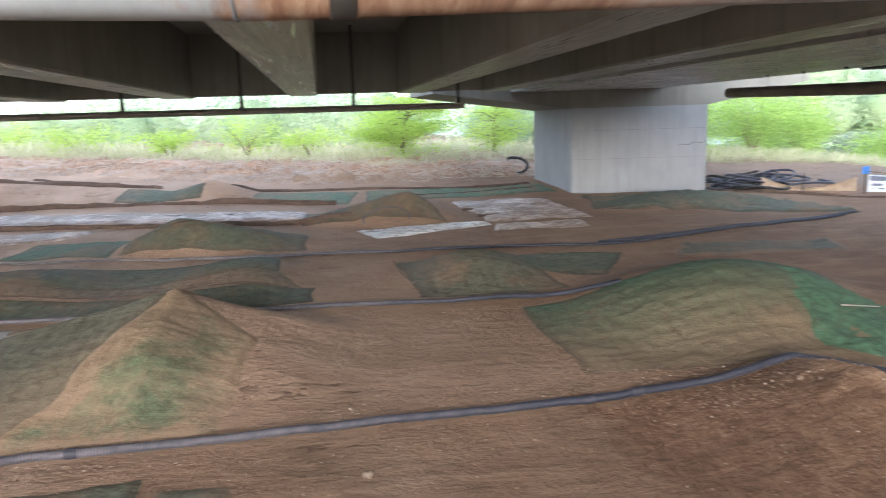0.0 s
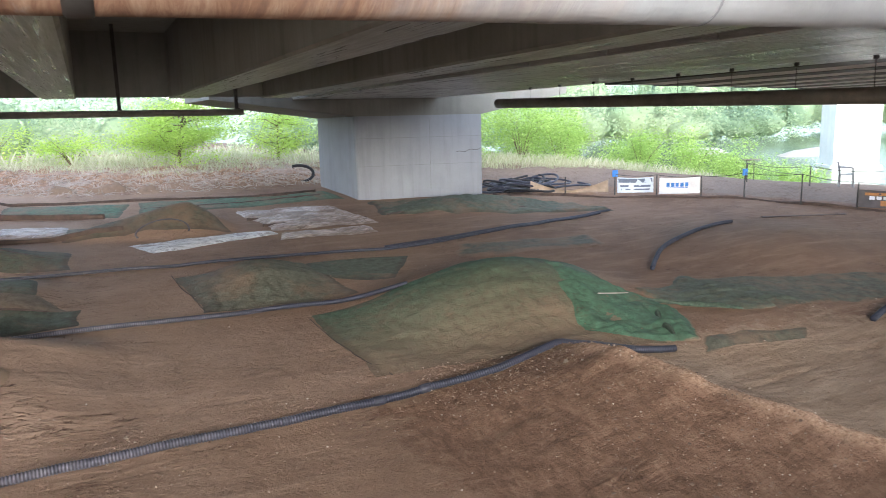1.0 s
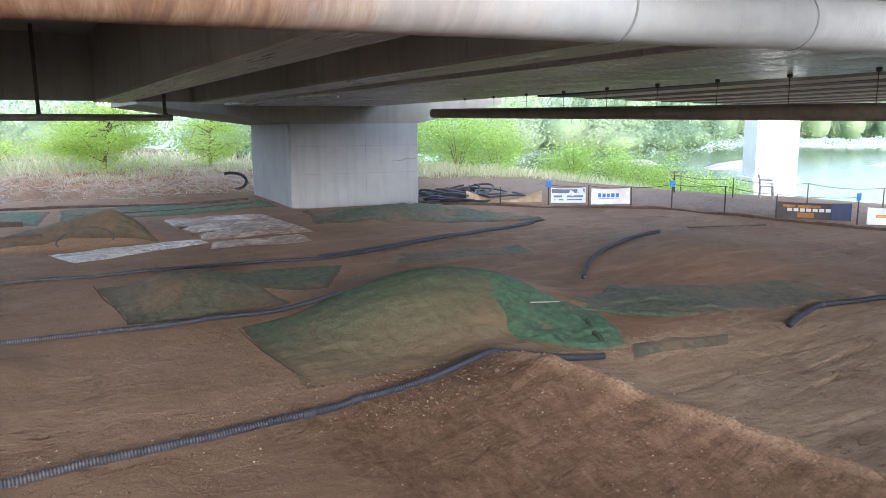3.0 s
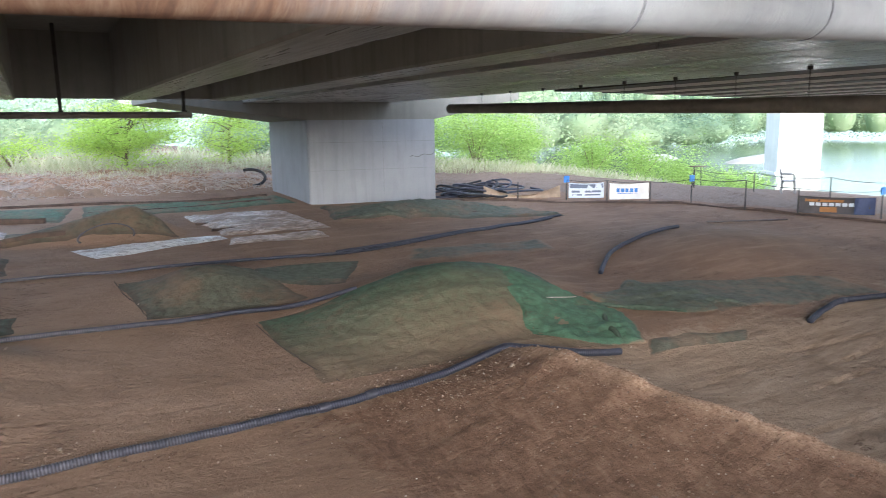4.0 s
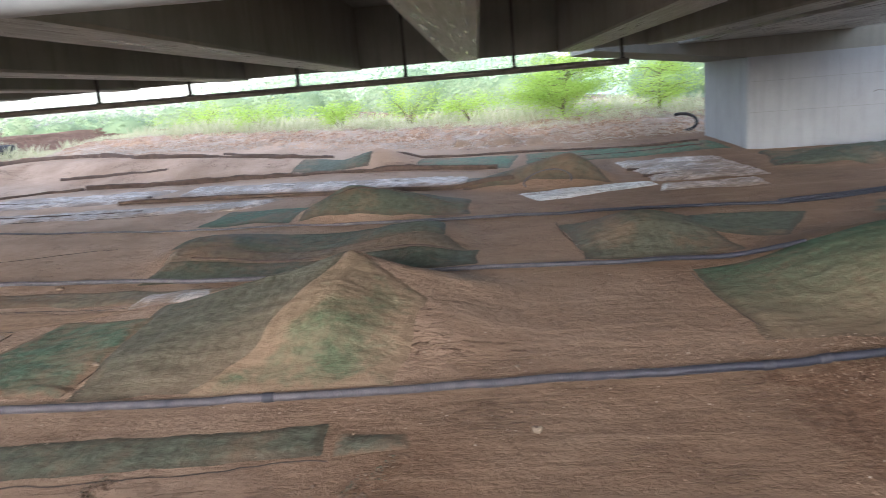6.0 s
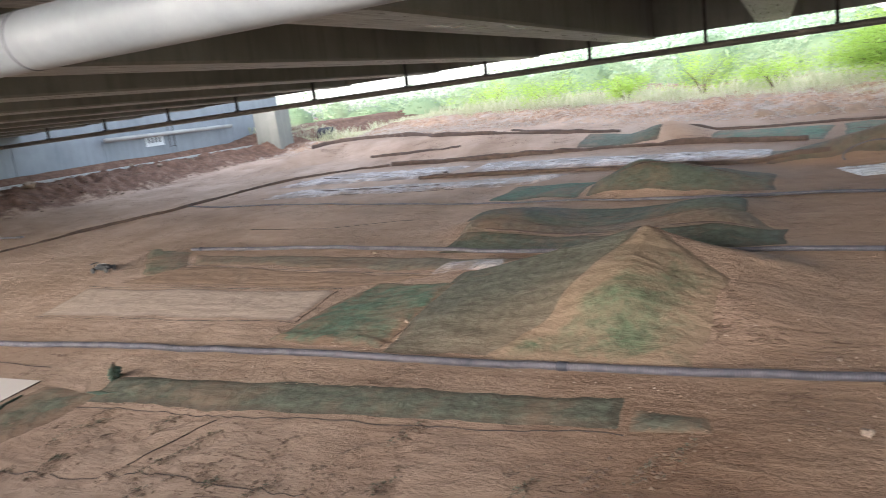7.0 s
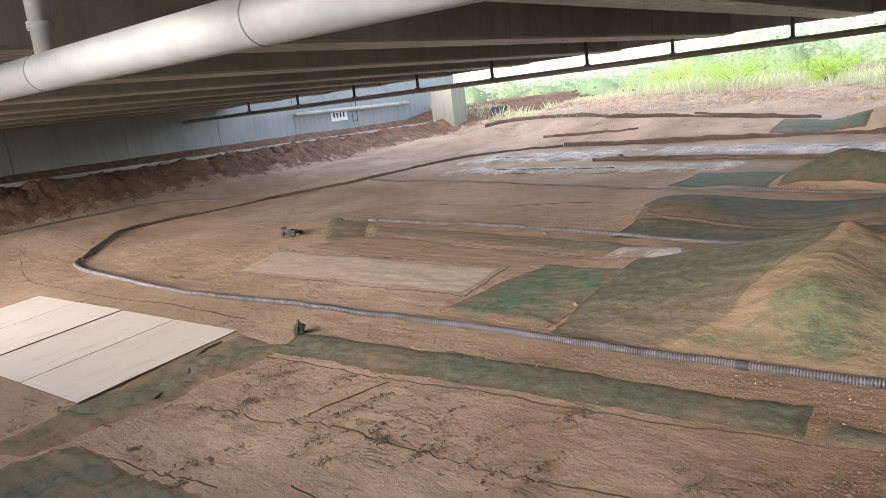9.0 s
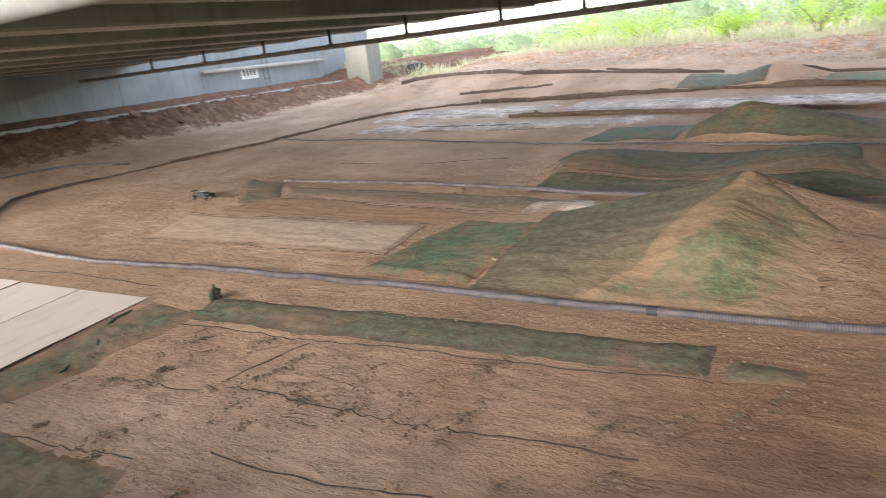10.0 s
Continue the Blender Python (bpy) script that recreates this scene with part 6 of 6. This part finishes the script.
rolled_net([(-8.92, 4.55), (-8.80, 4.2), (-8.5, 3.8), (-8.22, 3.58)], 0.034, 1)
rolled_net([(-8.22, 3.3), (-8.15, 3.13), (-8.05, 2.9)], 0.03, 5)
rolled_net([(-7.95, 4.75), (-7.6, 4.72), (-7.3, 4.86)], 0.026, 9)
rolled_net([(-9.0, 2.36), (-8.6, 2.42), (-8.3, 2.6)], 0.035, 12)
rolled_net([(6.85, 6.35), (6.98, 6.7), (7.3, 7.2)], 0.06, 3)
rolled_net([(7.35, 7.55), (7.9, 7.3), (8.6, 6.75)], 0.05, 14)


def model_car(x, y, turn):
    z = gz(x, y)
    t = thing("model_car", (x, y, z + 0.015), "small dark off-road model car with four knobbly tyres", "model car", turn=turn)
    part("chassis", box(0.36, 0.13, 0.02, (0, 0, 0.065), 0.006), BLACK, t)
    shell = prism([(-0.20, 0.08), (0.22, 0.08), (0.20, 0.115), (0.08, 0.13), (0.03, 0.165), (-0.08, 0.17), (-0.17, 0.125)], -0.065, 0.065)
    bmesh.ops.bevel(shell, geom=shell.edges[:], offset=0.008, segments=2, affect="EDGES")
    part("body_shell", shell, BLACK, t, "dark body shell with pale stripes")
    part("stripe", box(0.16, 0.03, 0.004, (-0.01, 0, 0.171)), WHITE, t)
    part("rear_wing", box(0.07, 0.19, 0.012, (-0.215, 0, 0.19), 0.003), BLACK, t)
    for sy in (-0.05, 0.05):
        part("wing_mount", box(0.015, 0.01, 0.08, (-0.2, sy, 0.15)), BLACK, t)
    for sx in (-0.16, 0.17):
        for sy in (-0.125, 0.125):
            k = 0.024
            v, f = tube([(sx, sy - k, 0.055), (sx, sy - k * 0.7, 0.055), (sx, sy + k * 0.7, 0.055), (sx, sy + k, 0.055)], [0.048, 0.058, 0.058, 0.048], 18)
            wheel = mesh_ob("wheel", v, f, BLACK, t, "black knobbly tyre")
            v, f = tube([(sx, sy - k * 1.08, 0.055), (sx, sy + k * 1.08, 0.055)], 0.03, 12)
            mesh_ob("rim", v, f, STEEL, wheel, "grey wheel rim")
            v, f = tube([(sx, sy * 0.3, 0.07), (sx, sy, 0.057)], 0.008, 6)
            mesh_ob("axle", v, f, STEEL, t)
        part("shock_tower", box(0.012, 0.09, 0.07, (sx * 0.9, 0, 0.12)), STEEL, t)


for x, y, ln, ang in ((6.55, 7.55, 0.75, 8), (7.4, 17.1, 0.6, 40)):
    z = [gz(x + ln * s * math.cos(radians(ang)), y + ln * s * math.sin(radians(ang))) + 0.05 for s in (0, 0.35, 0.7, 1.0)]
    v, f = tube([(x + ln * s * math.cos(radians(ang)), y + ln * s * math.sin(radians(ang)) + 0.03 * math.sin(9 * s), zz) for s, zz in zip((0, 0.35, 0.7, 1.0), z)], [0.010, 0.009, 0.007, 0.004], 6)
    tagged(mesh_ob("stick", v, f, STRAW), "pale bare stick lying on green netting", "stick")


model_car(-13.4, 9.5, 10)

# ---- stones, clods, weeds ----


def stone(x, y, r, label):
    bm = bmesh.new()
    bmesh.ops.create_icosphere(bm, subdivisions=2, radius=r)
    for v_ in bm.verts:
        v_.co *= 0.75 + 0.5 * noise.noise(v_.co * (1.3 / r) + Vector((x, y, 0)))
        v_.co.z *= 0.65
    ob = part("stone", bm, STONE)
    ob.location = (x, y, gz(x, y) + r * 0.25)
    tagged(ob, label, "stone")


for x, y, r in ((0.31, 5.17, 0.07), (-7.1, 10.35, 0.06), (-4.6, 6.93, 0.045), (5.0, 8.1, 0.05), (-5.3, 5.05, 0.035), (4.55, 5.55, 0.04), (0.2, 6.5, 0.03)):
    stone(x, y, r, "pale stone lying on the dirt")
for i in range(11):
    y = 5 + 22 * rng.rand()
    stone(-25.7 + 0.5 * rng.rand(), y, 0.14 + 0.2 * rng.rand() ** 2, "rough rock on the earth bank by the abutment")


def gravel():
    """Loose grit, thicker along the hoses."""
    pts = []
    for n_, cx, cy, sx, sy in ((3000, 0.0, 6.35, 5.5, 0.35), (1500, 3.8, 6.4, 1.0, 0.5), (2200, -6, 5.6, 5, 0.3), (900, 4.7, 4.2, 0.4, 1.6), (500, 0, 9.4, 4, 0.3), (2600, 0, 5.0, 5.5, 1.5), (700, -8, 8.5, 4, 1.6), (500, 2, 11, 4, 1.2), (500, 8, 6.2, 2, 1.0), (500, 4.6, 3.8, 1.0, 1.5), (400, -14, 9, 3, 3)):
        pts.append(np.stack([cx + sx * rng.normal(size=n_) * 0.8, cy + sy * rng.normal(size=n_)], 1))
    p = np.concatenate(pts)
    p = p[(p[:, 1] > 4.7) | (p[:, 0] > -0.6)]
    r = 0.003 + 0.013 * rng.rand(len(p)) ** 5
    # pebbles swept up against the hose
    n_ = 800
    lane = np.stack([-3.0 + 8.0 * rng.rand(n_), np.where(rng.rand(n_) < 0.6, 6.25 + 0.75 * rng.rand(n_) ** 2, 5.9 - 0.6 * rng.rand(n_) ** 2)], 1)
    p, r = np.concatenate([p, lane]), np.concatenate([r, 0.004 + 0.010 * rng.rand(n_) ** 3])
    extra = np.stack([np.concatenate([3.5 + 0.7 * rng.normal(size=260), -1.0 + 2.2 * rng.normal(size=140), 3.6 + 0.6 * rng.normal(size=90)]),
                      np.concatenate([5.8 + 0.22 * rng.normal(size=260), 6.35 + 0.2 * rng.normal(size=140), 6.5 + 0.2 * rng.normal(size=90)])], 1)
    # crumbs on the crest and the face of the ridge
    cy = 1.0 + 5.4 * rng.rand(3000)
    crest_x = np.interp(cy, [0, 2.1, 3.1, 4.3, 5.7, 6.6], [6.3, 5.65, 5.35, 5.06, 4.93, 4.95])
    crumbs = np.stack([crest_x + np.where(np.arange(3000) < 1400, rng.normal(size=3000) * 0.10, -1.6 * rng.rand(3000)), cy], 1)
    p, r = np.concatenate([p, crumbs]), np.concatenate([r, 0.002 + 0.009 * rng.rand(3000) ** 4])
    p, r = np.concatenate([p, extra]), np.concatenate([r, 0.005 + 0.012 * rng.rand(len(extra)) ** 3])
    base = np.array([(1, 0, 0), (-0.5, 0.87, 0), (-0.5, -0.87, 0), (0, 0, 0.9), (0.2, 0.1, -0.6)])
    ang = rng.rand(len(p)) * 6.283
    c, s = np.cos(ang), np.sin(ang)
    bx = base[:, 0][None] * c[:, None] - base[:, 1][None] * s[:, None]
    by = base[:, 0][None] * s[:, None] + base[:, 1][None] * c[:, None]
    z = ground(p[:, 0], p[:, 1])
    lift = 0.02
    v = np.stack([p[:, 0][:, None] + bx * r[:, None] * (0.8 + 0.5 * rng.rand(len(p), 1)), p[:, 1][:, None] + by * r[:, None], z[:, None] + lift * 0.4 + base[:, 2][None] * r[:, None]], 2).reshape(-1, 3)
    tri = np.array([(0, 1, 3), (1, 2, 3), (2, 0, 3), (1, 0, 4), (2, 1, 4), (0, 2, 4)])
    f = (np.arange(len(p))[:, None, None] * 5 + tri[None]).reshape(-1, 3)
    tagged(fast_mesh("gravel", v, f, GRIT), "loose pale grit scattered over the dirt", "gravel", kind="stuff")


gravel()


def clods():
    """Rough clods on the ridge, the earth bank and the trodden strip."""
    pts = []
    n_ = 900
    pts.append(np.stack([-26.2 + 2.6 * rng.rand(n_), 2 + 26 * rng.rand(n_)], 1))
    pts.append(np.stack([3.6 + 1.8 * rng.rand(600), 1 + 5 * rng.rand(600)], 1))
    pts.append(np.stack([-8.5 + 7 * rng.rand(800), 1.2 + 3.6 * rng.rand(800)], 1))  # crumbs on the trodden strip
    for x, y, s in HEAPS:
        k = rng.normal(size=34) * s
        pts.append(np.stack([x + 0.03 * k + rng.normal(size=34) * 0.035, y + 0.10 * k + rng.normal(size=34) * 0.02], 1))
    p = np.concatenate(pts)
    r = np.concatenate([0.015 + 0.06 * rng.rand(n_) ** 4, 0.006 + 0.014 * rng.rand(600) ** 4, 0.004 + 0.009 * rng.rand(800) ** 4, 0.006 + 0.017 * rng.rand(34 * len(HEAPS)) ** 2])
    ico = bmesh.new()
    bmesh.ops.create_icosphere(ico, subdivisions=1, radius=1.0)
    bv = np.array([v_.co[:] for v_ in ico.verts])
    bf = np.array([[v_.index for v_ in f_.verts] for f_ in ico.faces])
    ico.free()
    k = len(bv)
    sc = (0.55 + 0.9 * rng.rand(len(p), k, 1)) * np.array([1.2, 1.0, 0.55])
    v = (bv[None] * sc * r[:, None, None] + np.stack([p[:, 0], p[:, 1], ground(p[:, 0], p[:, 1]) + r * 0.2], 1)[:, None]).reshape(-1, 3)
    f = (np.arange(len(p))[:, None, None] * k + bf[None]).reshape(-1, 3)
    tagged(fast_mesh("clods", v, f, CLOD), "rough clods of brown earth", "earth", kind="stuff")




HEAPS = [(x, y, 1.25) for x, y in TUFTS]
HEAPS += [(-8.0 + 6.8 * rng.rand(), 1.3 + 3.0 * rng.rand(), 0.25 + 0.4 * rng.rand()) for i in range(26)]


def weeds():
    """Torn-up tufts: crumbs drawn out one way, with flattened dead leaves among them."""
    cs = []
    for x, y, s in HEAPS[::2]:
        k = rng.normal(size=60) * s
        c = np.stack([x + 0.03 * k + rng.normal(size=60) * 0.03, y + 0.10 * k + rng.normal(size=60) * 0.02, np.zeros(60)], 1)
        c[:, 2] = ground(c[:, 0], c[:, 1]) + 0.008 + 0.03 * rng.rand(60)
        cs.append(c)
    v, f = leaf_quads(np.concatenate(cs), 0.012)
    tagged(fast_mesh("weeds", v, f, WEED), "small flattened weed tufts in trodden earth", "weeds", kind="stuff")


clods()
weeds()
